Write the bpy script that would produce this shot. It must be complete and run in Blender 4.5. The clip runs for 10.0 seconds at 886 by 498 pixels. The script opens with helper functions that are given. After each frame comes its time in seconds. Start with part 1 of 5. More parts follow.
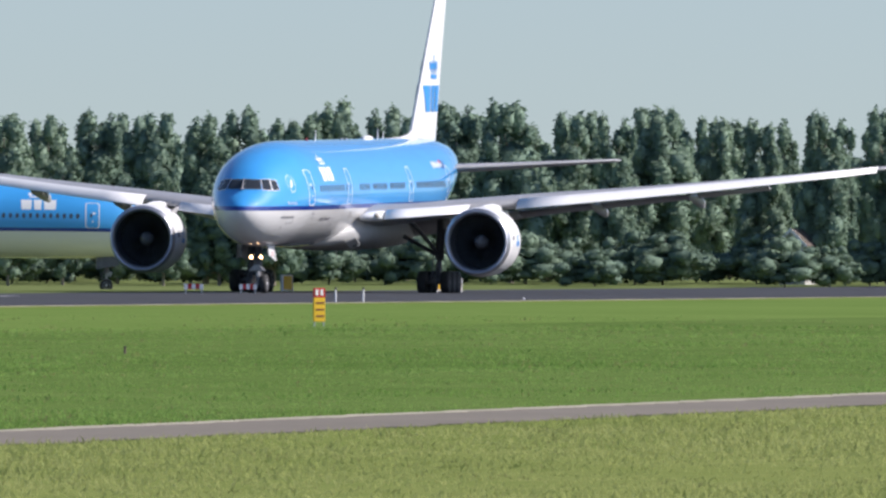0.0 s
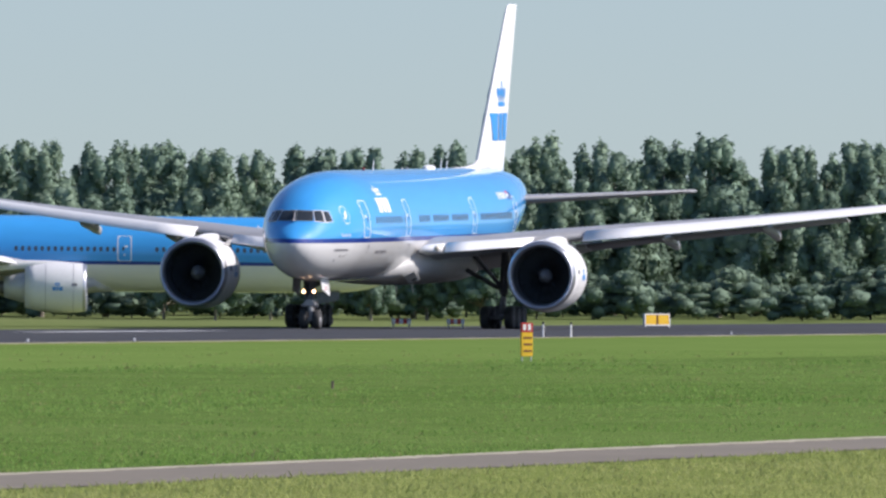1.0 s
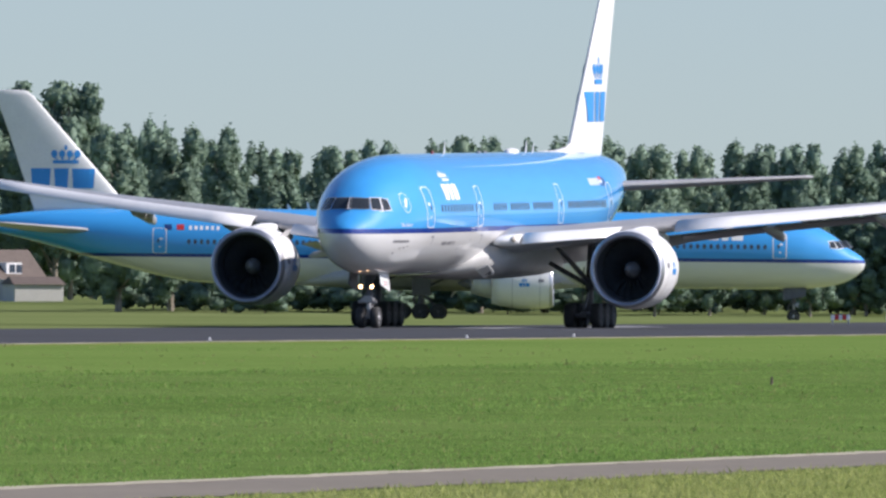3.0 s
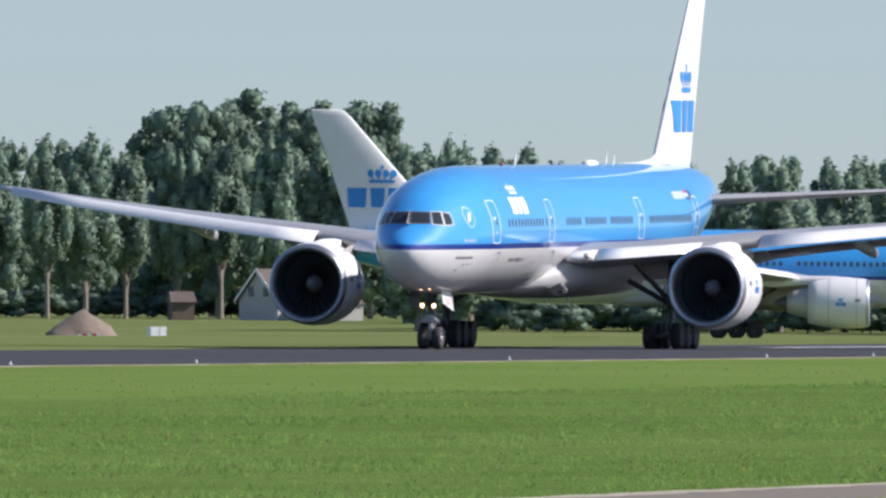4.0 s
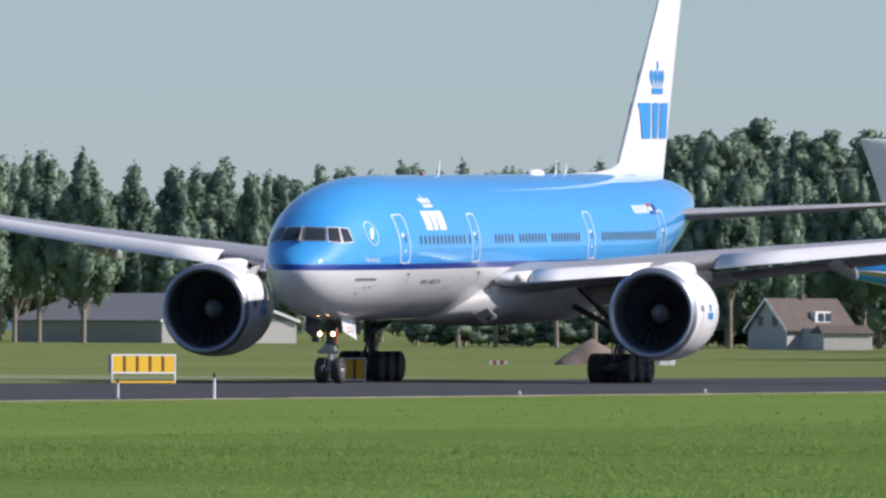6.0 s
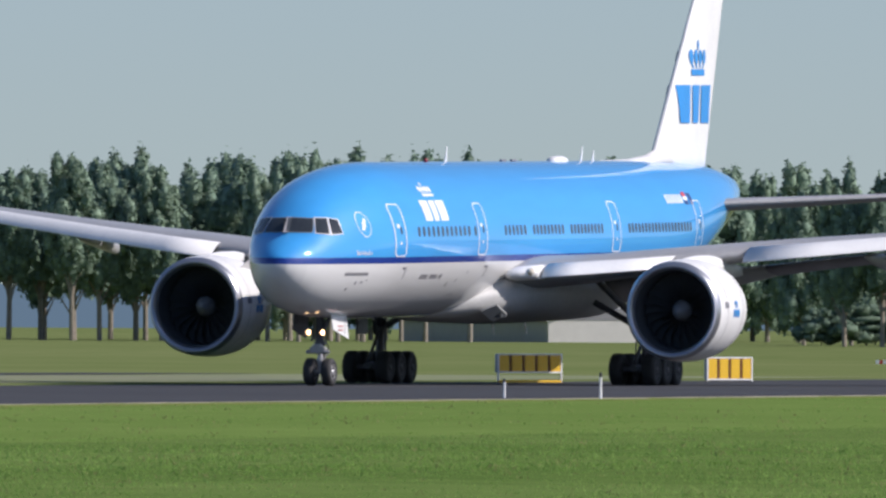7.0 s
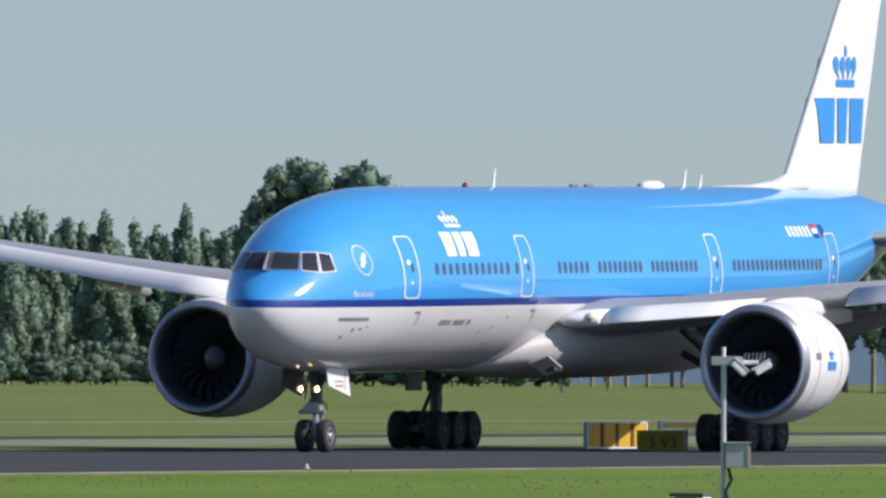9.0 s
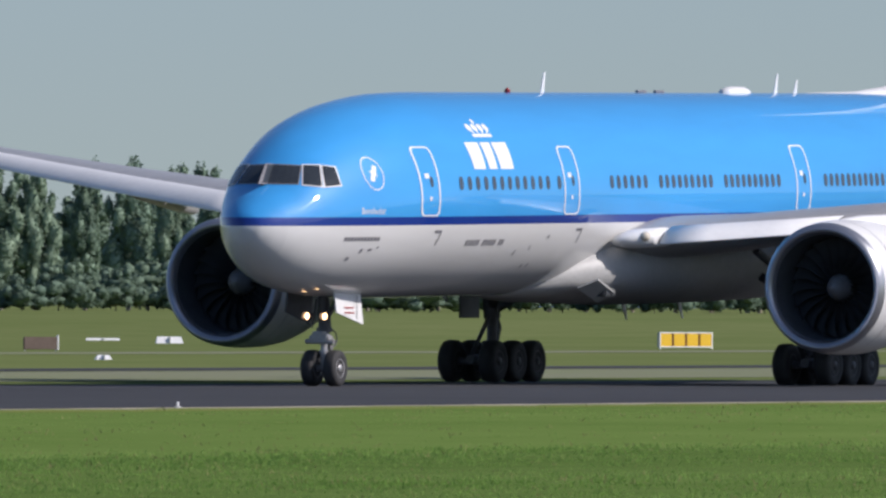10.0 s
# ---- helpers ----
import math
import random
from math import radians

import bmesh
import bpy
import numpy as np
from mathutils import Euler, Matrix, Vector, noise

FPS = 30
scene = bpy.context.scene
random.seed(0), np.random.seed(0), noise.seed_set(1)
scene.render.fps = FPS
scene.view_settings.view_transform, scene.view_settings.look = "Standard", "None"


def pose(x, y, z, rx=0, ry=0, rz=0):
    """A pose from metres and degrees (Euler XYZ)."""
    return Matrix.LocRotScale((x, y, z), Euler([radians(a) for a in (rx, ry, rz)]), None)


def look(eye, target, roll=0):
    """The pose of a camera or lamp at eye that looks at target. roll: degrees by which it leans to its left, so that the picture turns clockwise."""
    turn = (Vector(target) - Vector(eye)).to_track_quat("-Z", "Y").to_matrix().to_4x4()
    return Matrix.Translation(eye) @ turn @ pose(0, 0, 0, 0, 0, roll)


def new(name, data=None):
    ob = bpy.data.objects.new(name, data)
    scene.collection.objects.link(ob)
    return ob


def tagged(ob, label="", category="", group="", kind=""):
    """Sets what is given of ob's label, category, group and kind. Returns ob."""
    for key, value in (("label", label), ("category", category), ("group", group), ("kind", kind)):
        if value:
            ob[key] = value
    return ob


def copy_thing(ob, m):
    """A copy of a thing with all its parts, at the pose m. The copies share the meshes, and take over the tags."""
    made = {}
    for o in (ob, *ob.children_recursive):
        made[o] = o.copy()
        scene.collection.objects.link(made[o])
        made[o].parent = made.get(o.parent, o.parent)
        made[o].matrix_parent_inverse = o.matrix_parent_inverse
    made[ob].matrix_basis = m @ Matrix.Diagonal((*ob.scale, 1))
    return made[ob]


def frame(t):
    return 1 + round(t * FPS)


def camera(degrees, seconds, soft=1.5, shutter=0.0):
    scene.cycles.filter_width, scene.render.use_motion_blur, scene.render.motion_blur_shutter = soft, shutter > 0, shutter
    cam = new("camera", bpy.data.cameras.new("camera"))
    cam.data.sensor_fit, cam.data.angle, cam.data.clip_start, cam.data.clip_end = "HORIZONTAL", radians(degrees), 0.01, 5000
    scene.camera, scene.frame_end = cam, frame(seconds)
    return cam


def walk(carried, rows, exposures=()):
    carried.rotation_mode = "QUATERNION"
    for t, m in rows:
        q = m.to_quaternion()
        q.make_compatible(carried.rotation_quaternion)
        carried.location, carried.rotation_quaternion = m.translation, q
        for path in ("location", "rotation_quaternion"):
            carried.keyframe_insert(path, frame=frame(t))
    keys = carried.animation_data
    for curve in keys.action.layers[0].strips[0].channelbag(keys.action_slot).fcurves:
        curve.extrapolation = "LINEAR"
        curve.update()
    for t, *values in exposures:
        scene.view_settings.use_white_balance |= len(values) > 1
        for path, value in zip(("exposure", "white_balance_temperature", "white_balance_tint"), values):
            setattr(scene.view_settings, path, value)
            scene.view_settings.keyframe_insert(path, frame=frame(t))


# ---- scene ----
CAM_H = 2.585
EYE = Vector((0, 0, CAM_H))
ROLL = 0.238
cam = camera(3.0944, 10.0, soft=2.6)
PATH = [
    (0.0, -77.9404, 0.0012), (0.1, -77.8965, 0.0053), (0.2, -77.8456, -0.0145), (0.3, -77.7677, -0.0322), (0.4, -77.6867, -0.0315),
    (0.5, -77.5795, -0.0527), (0.6, -77.445, -0.0481), (0.7, -77.3162, 0.056), (0.8, -77.2601, 0.1294), (0.9, -77.2385, 0.13),
    (1.0, -77.2148, 0.1197), (1.1, -77.1602, 0.1125), (1.2, -77.0917, 0.1013), (1.3, -77.0145, 0.1138), (1.4, -76.9448, 0.1283),
    (1.5, -76.8743, 0.1231), (1.6, -76.8026, 0.1181), (1.7, -76.6738, 0.1168), (1.8, -76.4607, 0.127), (1.9, -76.3401, 0.1711),
    (2.0, -76.2429, 0.2154), (2.2, -76.1391, 0.2151), (3.3, -75.3803, 0.0708), (3.4, -75.2528, 0.0704), (3.5, -75.1022, 0.0916),
    (3.6, -74.9836, 0.1112), (3.7, -74.8786, 0.1344), (3.8, -74.7828, 0.1392), (3.9, -74.7079, 0.1519), (4.0, -74.6337, 0.1627),
    (4.1, -74.5547, 0.1775), (4.2, -74.4683, 0.1795), (4.3, -74.399, 0.2042), (4.4, -74.3224, 0.226), (4.5, -74.2372, 0.236),
    (4.6, -74.1489, 0.2455), (4.7, -74.0554, 0.2579), (4.8, -73.9784, 0.2618), (4.9, -73.8917, 0.2716), (5.0, -73.8104, 0.2759),
    (5.2, -73.6458, 0.2852), (5.3, -73.5696, 0.2851), (5.5, -73.3926, 0.2795), (5.6, -73.3013, 0.2879), (5.7, -73.2072, 0.2812),
    (6.8, -71.8134, 0.2608), (6.9, -71.6955, 0.2611), (7.0, -71.5052, 0.2505), (7.1, -71.3231, 0.2517), (7.2, -71.0531, 0.2328),
    (7.3, -70.7611, 0.219), (7.4, -70.5184, 0.2107), (7.5, -70.2847, 0.19), (7.6, -70.0895, 0.1733), (7.7, -69.9478, 0.1577),
    (7.8, -69.8609, 0.1803), (7.9, -69.7605, 0.1998), (8.0, -69.6512, 0.2331), (8.1, -69.5475, 0.2971), (8.2, -69.3795, 0.3246),
    (8.4, -68.9574, 0.3922), (8.5, -68.7384, 0.4013), (8.6, -68.5423, 0.4163), (8.7, -68.3692, 0.4256), (8.8, -68.2082, 0.4446),
    (8.9, -68.0246, 0.4426), (9.0, -67.7639, 0.4395), (9.1, -67.5114, 0.452), (9.2, -67.2875, 0.4446), (9.3, -67.0848, 0.4392),
    (9.4, -66.8712, 0.4318), (9.5, -66.6561, 0.4304), (9.6, -66.4005, 0.3924), (9.7, -66.1176, 0.3027), (9.8, -65.7797, 0.2145),
    (9.9, -65.4475, 0.1896), (10.0, -65.1351, 0.1795)]


def aim(yaw, pitch):
    a, e = radians(yaw), radians(pitch)
    way = Vector((-math.sin(a) * math.cos(e), math.cos(a) * math.cos(e), math.sin(e)))
    return look(EYE, EYE + way * 100, ROLL)


walk(cam, [(t, aim(yaw, pitch)) for t, yaw, pitch in PATH],
     [(0.0, 0.48, 6150, 18), (4.5, 0.47, 6150, 18), (7.0, 0.23, 6150, 18), (8.6, 0.27, 6150, 18), (9.0, 0.25, 6150, 18), (9.5, 0.14, 6150, 18), (10.0, 0.05, 6150, 18)])

# ---- light ----
SUN_WAY = Vector((0.16, -0.77, 0.60)).normalized()
world = bpy.data.worlds.new("sky")
scene.world = world
world.use_nodes = True
wn, wl = world.node_tree.nodes, world.node_tree.links
sky = wn.new("ShaderNodeTexSky")
sky.sky_type = "NISHITA"
sky.sun_disc = False
sky.sun_elevation = math.asin(SUN_WAY.z)
sky.sun_rotation = math.atan2(SUN_WAY.x, SUN_WAY.y)
sky.air_density, sky.dust_density, sky.ozone_density = 1.0, 0.8, 3.0
wn["Background"].inputs["Strength"].default_value = 0.088
# the haze layer lifts the look of the sky near the horizon
way, lift = wn.new("ShaderNodeTexCoord"), wn.new("ShaderNodeVectorMath")
lift.operation = "ADD"
lift.inputs[1].default_value = (0, 0, 0.045)
wl.new(way.outputs["Generated"], lift.inputs[0])
wl.new(lift.outputs[0], sky.inputs["Vector"])
wl.new(sky.outputs[0], wn["Background"].inputs["Color"])
sun_data = bpy.data.lights.new("sun", "SUN")
sun_data.energy, sun_data.angle, sun_data.color = 4.2, radians(0.6), (1.0, 0.93, 0.82)
sun = new("sun", sun_data)
sun.matrix_world = look(SUN_WAY * 300, (0, 0, 0))


# ---- materials ----
def material(name, colour, rough=0.5, metal=0.0, vary=0.12, scale=1.0, bump=0.0, coat=0.0, second=None, detail_scale=None, gloss=0.5, thin=0.0):
    """A surface with two scales of variation in colour and roughness, and fine relief."""
    m = bpy.data.materials.new(name)
    m.use_nodes = True
    n, l = m.node_tree.nodes, m.node_tree.links
    b = n["Principled BSDF"]
    tc = n.new("ShaderNodeTexCoord")
    big, fine = n.new("ShaderNodeTexNoise"), n.new("ShaderNodeTexNoise")
    big.inputs["Scale"].default_value = scale
    big.inputs["Detail"].default_value = 4
    fine.inputs["Scale"].default_value = detail_scale or scale * 9
    fine.inputs["Detail"].default_value = 5
    for node in (big, fine):
        l.new(tc.outputs["Object"], node.inputs["Vector"])
    mid = n.new("ShaderNodeMath")
    mid.operation = "MULTIPLY_ADD"
    mid.inputs[1].default_value = 0.5
    half = n.new("ShaderNodeMath")
    half.operation = "MULTIPLY"
    half.inputs[1].default_value = 0.5
    l.new(fine.outputs["Fac"], half.inputs[0])
    l.new(big.outputs["Fac"], mid.inputs[0])
    l.new(half.outputs[0], mid.inputs[2])
    ramp = n.new("ShaderNodeValToRGB")
    c2 = second or tuple(min(1, c * (1 + vary)) for c in colour)
    c1 = tuple(c * (1 - vary) for c in colour) if second is None else colour
    ramp.color_ramp.elements[0].position, ramp.color_ramp.elements[1].position = 0.3, 0.7
    ramp.color_ramp.elements[0].color, ramp.color_ramp.elements[1].color = (*c1, 1), (*c2, 1)
    l.new(mid.outputs[0], ramp.inputs["Fac"])
    l.new(ramp.outputs["Color"], b.inputs["Base Color"])
    b.inputs["Roughness"].default_value, b.inputs["Metallic"].default_value = rough, metal
    b.inputs["Coat Weight"].default_value, b.inputs["Coat Roughness"].default_value = coat, 0.08
    b.inputs["Specular IOR Level"].default_value = gloss
    if bump:
        bp = n.new("ShaderNodeBump")
        bp.inputs["Strength"].default_value, bp.inputs["Distance"].default_value = 0.6, bump
        l.new(fine.outputs["Fac"], bp.inputs["Height"])
        l.new(bp.outputs["Normal"], b.inputs["Normal"])
    if thin:
        see, both = n.new("ShaderNodeBsdfTranslucent"), n.new("ShaderNodeMixShader")
        both.inputs["Fac"].default_value = thin
        l.new(ramp.outputs["Color"], see.inputs["Color"])
        l.new(b.outputs[0], both.inputs[1])
        l.new(see.outputs[0], both.inputs[2])
        l.new(both.outputs[0], n["Material Output"].inputs["Surface"])
    return m


def glow(name, colour, strength):
    m = bpy.data.materials.new(name)
    m.use_nodes = True
    b = m.node_tree.nodes["Principled BSDF"]
    b.inputs["Base Color"].default_value = (*colour, 1)
    b.inputs["Emission Color"].default_value = (*colour, 1)
    b.inputs["Emission Strength"].default_value = strength
    return m


BLUE, NAVY, WHITE = (0.045, 0.34, 0.76), (0.006, 0.035, 0.26), (0.74, 0.74, 0.73)


def livery(name, low, high, lean):
    """Blue over white paint with a dark blue line between, split by height along the body; faint dirt streaks."""
    m = bpy.data.materials.new(name)
    m.use_nodes = True
    n, l = m.node_tree.nodes, m.node_tree.links
    b = n["Principled BSDF"]
    tc, sep = n.new("ShaderNodeTexCoord"), n.new("ShaderNodeSeparateXYZ")
    l.new(tc.outputs["Object"], sep.inputs[0])
    tilt = n.new("ShaderNodeMath")
    tilt.operation = "MULTIPLY_ADD"
    tilt.inputs[1].default_value = -lean
    l.new(sep.outputs["X"], tilt.inputs[0])
    l.new(sep.outputs["Z"], tilt.inputs[2])
    unit = n.new("ShaderNodeMapRange")
    unit.inputs["From Min"].default_value, unit.inputs["From Max"].default_value = 2.0, 10.0
    l.new(tilt.outputs[0], unit.inputs["Value"])
    ramp = n.new("ShaderNodeValToRGB")
    ramp.color_ramp.interpolation = "CONSTANT"
    e = ramp.color_ramp.elements
    off = -lean * TILT_AT
    e[0].position, e[0].color = 0.0, (*WHITE, 1)
    e[1].position, e[1].color = (low + off - 2) / 8, (*NAVY, 1)
    top = e.new((high + off - 2) / 8)
    top.color = (*BLUE, 1)
    l.new(unit.outputs[0], ramp.inputs["Fac"])
    grime = n.new("ShaderNodeTexNoise")
    grime.inputs["Scale"].default_value, grime.inputs["Detail"].default_value = 1.2, 6
    stretch = n.new("ShaderNodeMapping")
    stretch.inputs["Scale"].default_value = (0.25, 1, 1.4)
    l.new(tc.outputs["Object"], stretch.inputs["Vector"])
    l.new(stretch.outputs[0], grime.inputs["Vector"])
    wear = n.new("ShaderNodeMapRange")
    wear.inputs["To Min"].default_value, wear.inputs["To Max"].default_value = 0.88, 1.06
    l.new(grime.outputs["Fac"], wear.inputs["Value"])
    mix = n.new("ShaderNodeVectorMath")
    mix.operation = "SCALE"
    l.new(ramp.outputs["Color"], mix.inputs[0])
    l.new(wear.outputs[0], mix.inputs["Scale"])
    l.new(mix.outputs[0], b.inputs["Base Color"])
    b.inputs["Roughness"].default_value = 0.5
    b.inputs["Specular IOR Level"].default_value = 0.25
    b.inputs["Coat Weight"].default_value, b.inputs["Coat Roughness"].default_value = 1.0, 0.03
    return m


STANCE, TILT_AT = [0.012], 17.3
M_BODY = livery("blue and white aircraft paint", 4.93, 5.2, 0.012)
M_BODY2 = livery("faded blue and white aircraft paint", 4.93, 5.2, 0.0)
M_WHITE = material("white aircraft paint", (0.74, 0.74, 0.73), 0.5, vary=0.07, scale=0.6, coat=0.2)
M_MARK = material("white marking", (0.8, 0.8, 0.8), 0.4, vary=0.03)
M_LOGO = material("blue marking", (0.03, 0.25, 0.62), 0.4, vary=0.05)
M_NAVYMARK = material("navy marking", (0.02, 0.05, 0.18), 0.4, vary=0.05)
M_GREYMARK = material("grey marking", (0.2, 0.2, 0.22), 0.5, vary=0.1)
M_RED = material("red marking", (0.5, 0.03, 0.03), 0.45, vary=0.05)
M_WING = material("grey wing paint", (0.33, 0.33, 0.335), 0.45, vary=0.12, scale=0.5, coat=0.15)
# Belly fairing colour is greyed to hold the wing's shade.
M_BELLY = material("belly paint greyed for shade", (0.43, 0.43, 0.42), 0.5, vary=0.12, scale=0.7)
M_SLAT = material("pale grey slat paint", (0.78, 0.78, 0.77), 0.35, 0.0, vary=0.06, scale=0.7)
M_LIP = material("polished inlet lip", (0.42, 0.43, 0.46), 0.34, 0.8, vary=0.06)
# Near-black puts the shade of inlets and other recesses into the colour.
M_DARK = material("painted recess shade", (0.06, 0.066, 0.073), 0.6, vary=0.3, scale=2)
# Fan blades are darkened to merge with the painted inlet shade.
M_FAN = material("fan metal with painted shade", (0.03, 0.034, 0.038), 0.65, 0.0, vary=0.2)
M_SPIN = material("spinner paint", (0.2, 0.2, 0.21), 0.5, vary=0.2)
M_TYRE = material("tyre rubber", (0.032, 0.032, 0.033), 0.75, vary=0.25, scale=4, bump=0.004)
M_RIM = material("wheel hub metal", (0.4, 0.4, 0.41), 0.45, 0.5, vary=0.15)
# Main wheel hubs: the hub metal with the gear's shadow put into its colour.
M_RIMSHADE = material("hub metal with painted shade", (0.1, 0.1, 0.105), 0.6, 0.2, vary=0.2)
M_GEAR = material("landing gear grey", (0.11, 0.11, 0.12), 0.5, 0.2, vary=0.25, scale=3)
M_GLASS = material("cockpit glass", (0.035, 0.042, 0.05), 0.06, vary=0.2)
M_LENS = material("pale lamp glass", (0.6, 0.55, 0.45), 0.15, vary=0.1)
M_PANE = material("cabin window", (0.06, 0.08, 0.11), 0.2, vary=0.2)
M_BEACON = material("beacon red", (0.25, 0.02, 0.02), 0.3)
M_LAMP = glow("landing light", (1.0, 0.62, 0.3), 6)
M_ASPHALT = material("runway asphalt", (0.045, 0.045, 0.048), 0.9, gloss=0.25, vary=0.25, scale=0.05, detail_scale=0.8, bump=0.01)
M_PATH = material("worn path asphalt", (0.205, 0.182, 0.148), 0.95, gloss=0.1, vary=0.18, scale=0.15, detail_scale=3, bump=0.01)
M_SAND = material("bare verge soil", (0.4, 0.36, 0.26), 0.95, vary=0.25, scale=0.3, detail_scale=4)
M_GRASS = material("grass ground", (0.075, 0.135, 0.03), 0.9, scale=0.03, detail_scale=0.35, second=(0.14, 0.205, 0.058), gloss=0.0)
M_FIELD = material("rough field grass", (0.115, 0.155, 0.05), 0.9, scale=0.015, detail_scale=0.2, second=(0.18, 0.21, 0.085), gloss=0.0)
M_BLADE = material("grass blades", (0.15, 0.28, 0.055), 0.7, scale=0.06, detail_scale=2.0, second=(0.31, 0.45, 0.13), gloss=0.0, thin=0.55)
M_MOWN = material("mown grass", (0.105, 0.175, 0.04), 0.9, scale=0.04, detail_scale=0.4, second=(0.165, 0.24, 0.065), gloss=0.0)
M_PALE = material("dry pale grass", (0.145, 0.19, 0.048), 0.9, scale=0.05, detail_scale=0.5, second=(0.215, 0.245, 0.08), gloss=0.0)
M_PALEBLADE = material("pale grass blades", (0.27, 0.33, 0.095), 0.8, scale=0.09, detail_scale=2.0, second=(0.48, 0.49, 0.2), gloss=0.0, thin=0.55)
M_DRY = material("dry grass blades", (0.2, 0.23, 0.08), 0.7, scale=0.1, detail_scale=1, second=(0.33, 0.33, 0.14), gloss=0.0, thin=0.4)
M_BARK = material("tree bark", (0.27, 0.235, 0.19), 0.9, vary=0.3, scale=2, bump=0.02)
M_YELLOW = material("yellow sign face", (0.75, 0.46, 0.015), 0.5, vary=0.06)
M_SIGNBLACK = material("black lettering", (0.015, 0.015, 0.015), 0.6, vary=0.1)
M_STEEL = material("galvanised steel", (0.5, 0.51, 0.52), 0.5, 0.3, vary=0.12, scale=3)
M_CABINET = material("grey plastic cabinet", (0.42, 0.43, 0.43), 0.5, vary=0.07)
M_BOLLARD = material("dark bollard plastic", (0.03, 0.032, 0.034), 0.6, vary=0.2)
M_ROOF = material("roof tiles", (0.12, 0.095, 0.08), 0.8, vary=0.25, scale=1.5)
M_GREYROOF = material("grey sheet roof", (0.2, 0.2, 0.21), 0.7, vary=0.12, scale=0.5)
M_WALL = material("pale wall", (0.5, 0.49, 0.46), 0.8, vary=0.08, scale=0.6)
M_BRICK = material("brown brick", (0.15, 0.11, 0.09), 0.85, vary=0.2, scale=2)
M_APRON = material("worn concrete", (0.2, 0.19, 0.13), 0.9, scale=0.02, detail_scale=0.3, second=(0.16, 0.2, 0.06))
M_MARKING = material("runway marking paint", (0.62, 0.62, 0.6), 0.7, vary=0.15, scale=0.6)
M_SOIL = material("earth heap", (0.21, 0.165, 0.13), 0.95, vary=0.3, scale=0.6, bump=0.05)


# ---- mesh helpers ----
def part(name, bm, mat, parent=None, label="", smooth=False, tilt=False):
    """Links a bmesh as one mesh object, under a thing or a part."""
    if tilt:
        for v in bm.verts:
            v.co.z += STANCE[0] * (v.co.x - TILT_AT)
    me = bpy.data.meshes.new(name)
    bm.normal_update()
    if smooth:
        for f in bm.faces:
            f.smooth = True
    bm.to_mesh(me)
    bm.free()
    me.materials.append(mat)
    ob = new(name, me)
    if parent:
        ob.parent = parent
    if label:
        ob["label"] = label
    return ob


def thing(name, label, category, m=None, group="", kind=""):
    ob = new(name)
    if m is not None:
        ob.matrix_world = m
    return tagged(ob, label, category, group, kind)


def loft(rings, caps=True, closed=True):
    """Skin over rings of equal point counts."""
    bm = bmesh.new()
    vs = [[bm.verts.new(p) for p in ring] for ring in rings]
    n = len(rings[0])
    for a, b in zip(vs, vs[1:]):
        for i in range(n if closed else n - 1):
            j = (i + 1) % n
            bm.faces.new((a[i], a[j], b[j], b[i]))
    if caps and closed:
        bm.faces.new(list(reversed(vs[0])))
        bm.faces.new(vs[-1])
    bmesh.ops.recalc_face_normals(bm, faces=bm.faces)
    return bm


def lathe(profile, centre, axis="x", n=40):
    """A body of revolution: profile of (along, radius) about an axis through centre."""
    rings = []
    for along, r in profile:
        ring = []
        for k in range(n):
            a = 2 * math.pi * k / n
            c, s = r * math.cos(a), r * math.sin(a)
            p = {"x": (along, c, s), "y": (c, along, s), "z": (c, s, along)}[axis]
            ring.append(Vector(p) + Vector(centre))
        rings.append(ring)
    return loft(rings)


def box(cx, cy, cz, sx, sy, sz, bevel=0.0):
    bm = bmesh.new()
    bmesh.ops.create_cube(bm, size=1)
    for v in bm.verts:
        v.co = Vector((cx + v.co.x * sx, cy + v.co.y * sy, cz + v.co.z * sz))
    if bevel:
        bmesh.ops.bevel(bm, geom=bm.edges[:], offset=bevel, segments=2, affect="EDGES")
    return bm


def rod(a, b, r, r2=None, n=12):
    """A round bar from a to b."""
    a, b = Vector(a), Vector(b)
    w = (b - a).normalized()
    u = w.orthogonal().normalized()
    v = w.cross(u)
    r2 = r if r2 is None else r2
    rings = [[p + (u * math.cos(2 * math.pi * k / n) + v * math.sin(2 * math.pi * k / n)) * rr for k in range(n)]
             for p, rr in ((a, r), (b, r2))]
    return loft(rings)


def join(*bms):
    out = bmesh.new()
    for bm in bms:
        me = bpy.data.meshes.new("tmp")
        bm.to_mesh(me)
        bm.free()
        out.from_mesh(me)
        bpy.data.meshes.remove(me)
    return out


# ---- the airliner ----
# Body coordinates: x aft of the nose tip, y to starboard, z above the ground.
NOSE = [  # x, top, bottom, half width, height of the widest place
    (0.0, 4.92, 4.88, 0.02, 4.90), (0.12, 5.25, 4.52, 0.40, 4.90), (0.4, 5.52, 4.18, 0.72, 4.92), (0.9, 5.85, 3.80, 1.08, 4.98),
    (1.5, 6.18, 3.48, 1.40, 5.06), (2.2, 6.78, 3.23, 1.70, 5.16), (3.0, 7.32, 3.05, 1.98, 5.28), (4.0, 7.80, 2.92, 2.26, 5.42),
    (5.5, 8.30, 2.81, 2.64, 5.54), (7.5, 8.66, 2.76, 2.93, 5.68), (10.0, 8.88, 2.74, 3.05, 5.80), (12.5, 8.93, 2.73, 3.10, 5.83)]
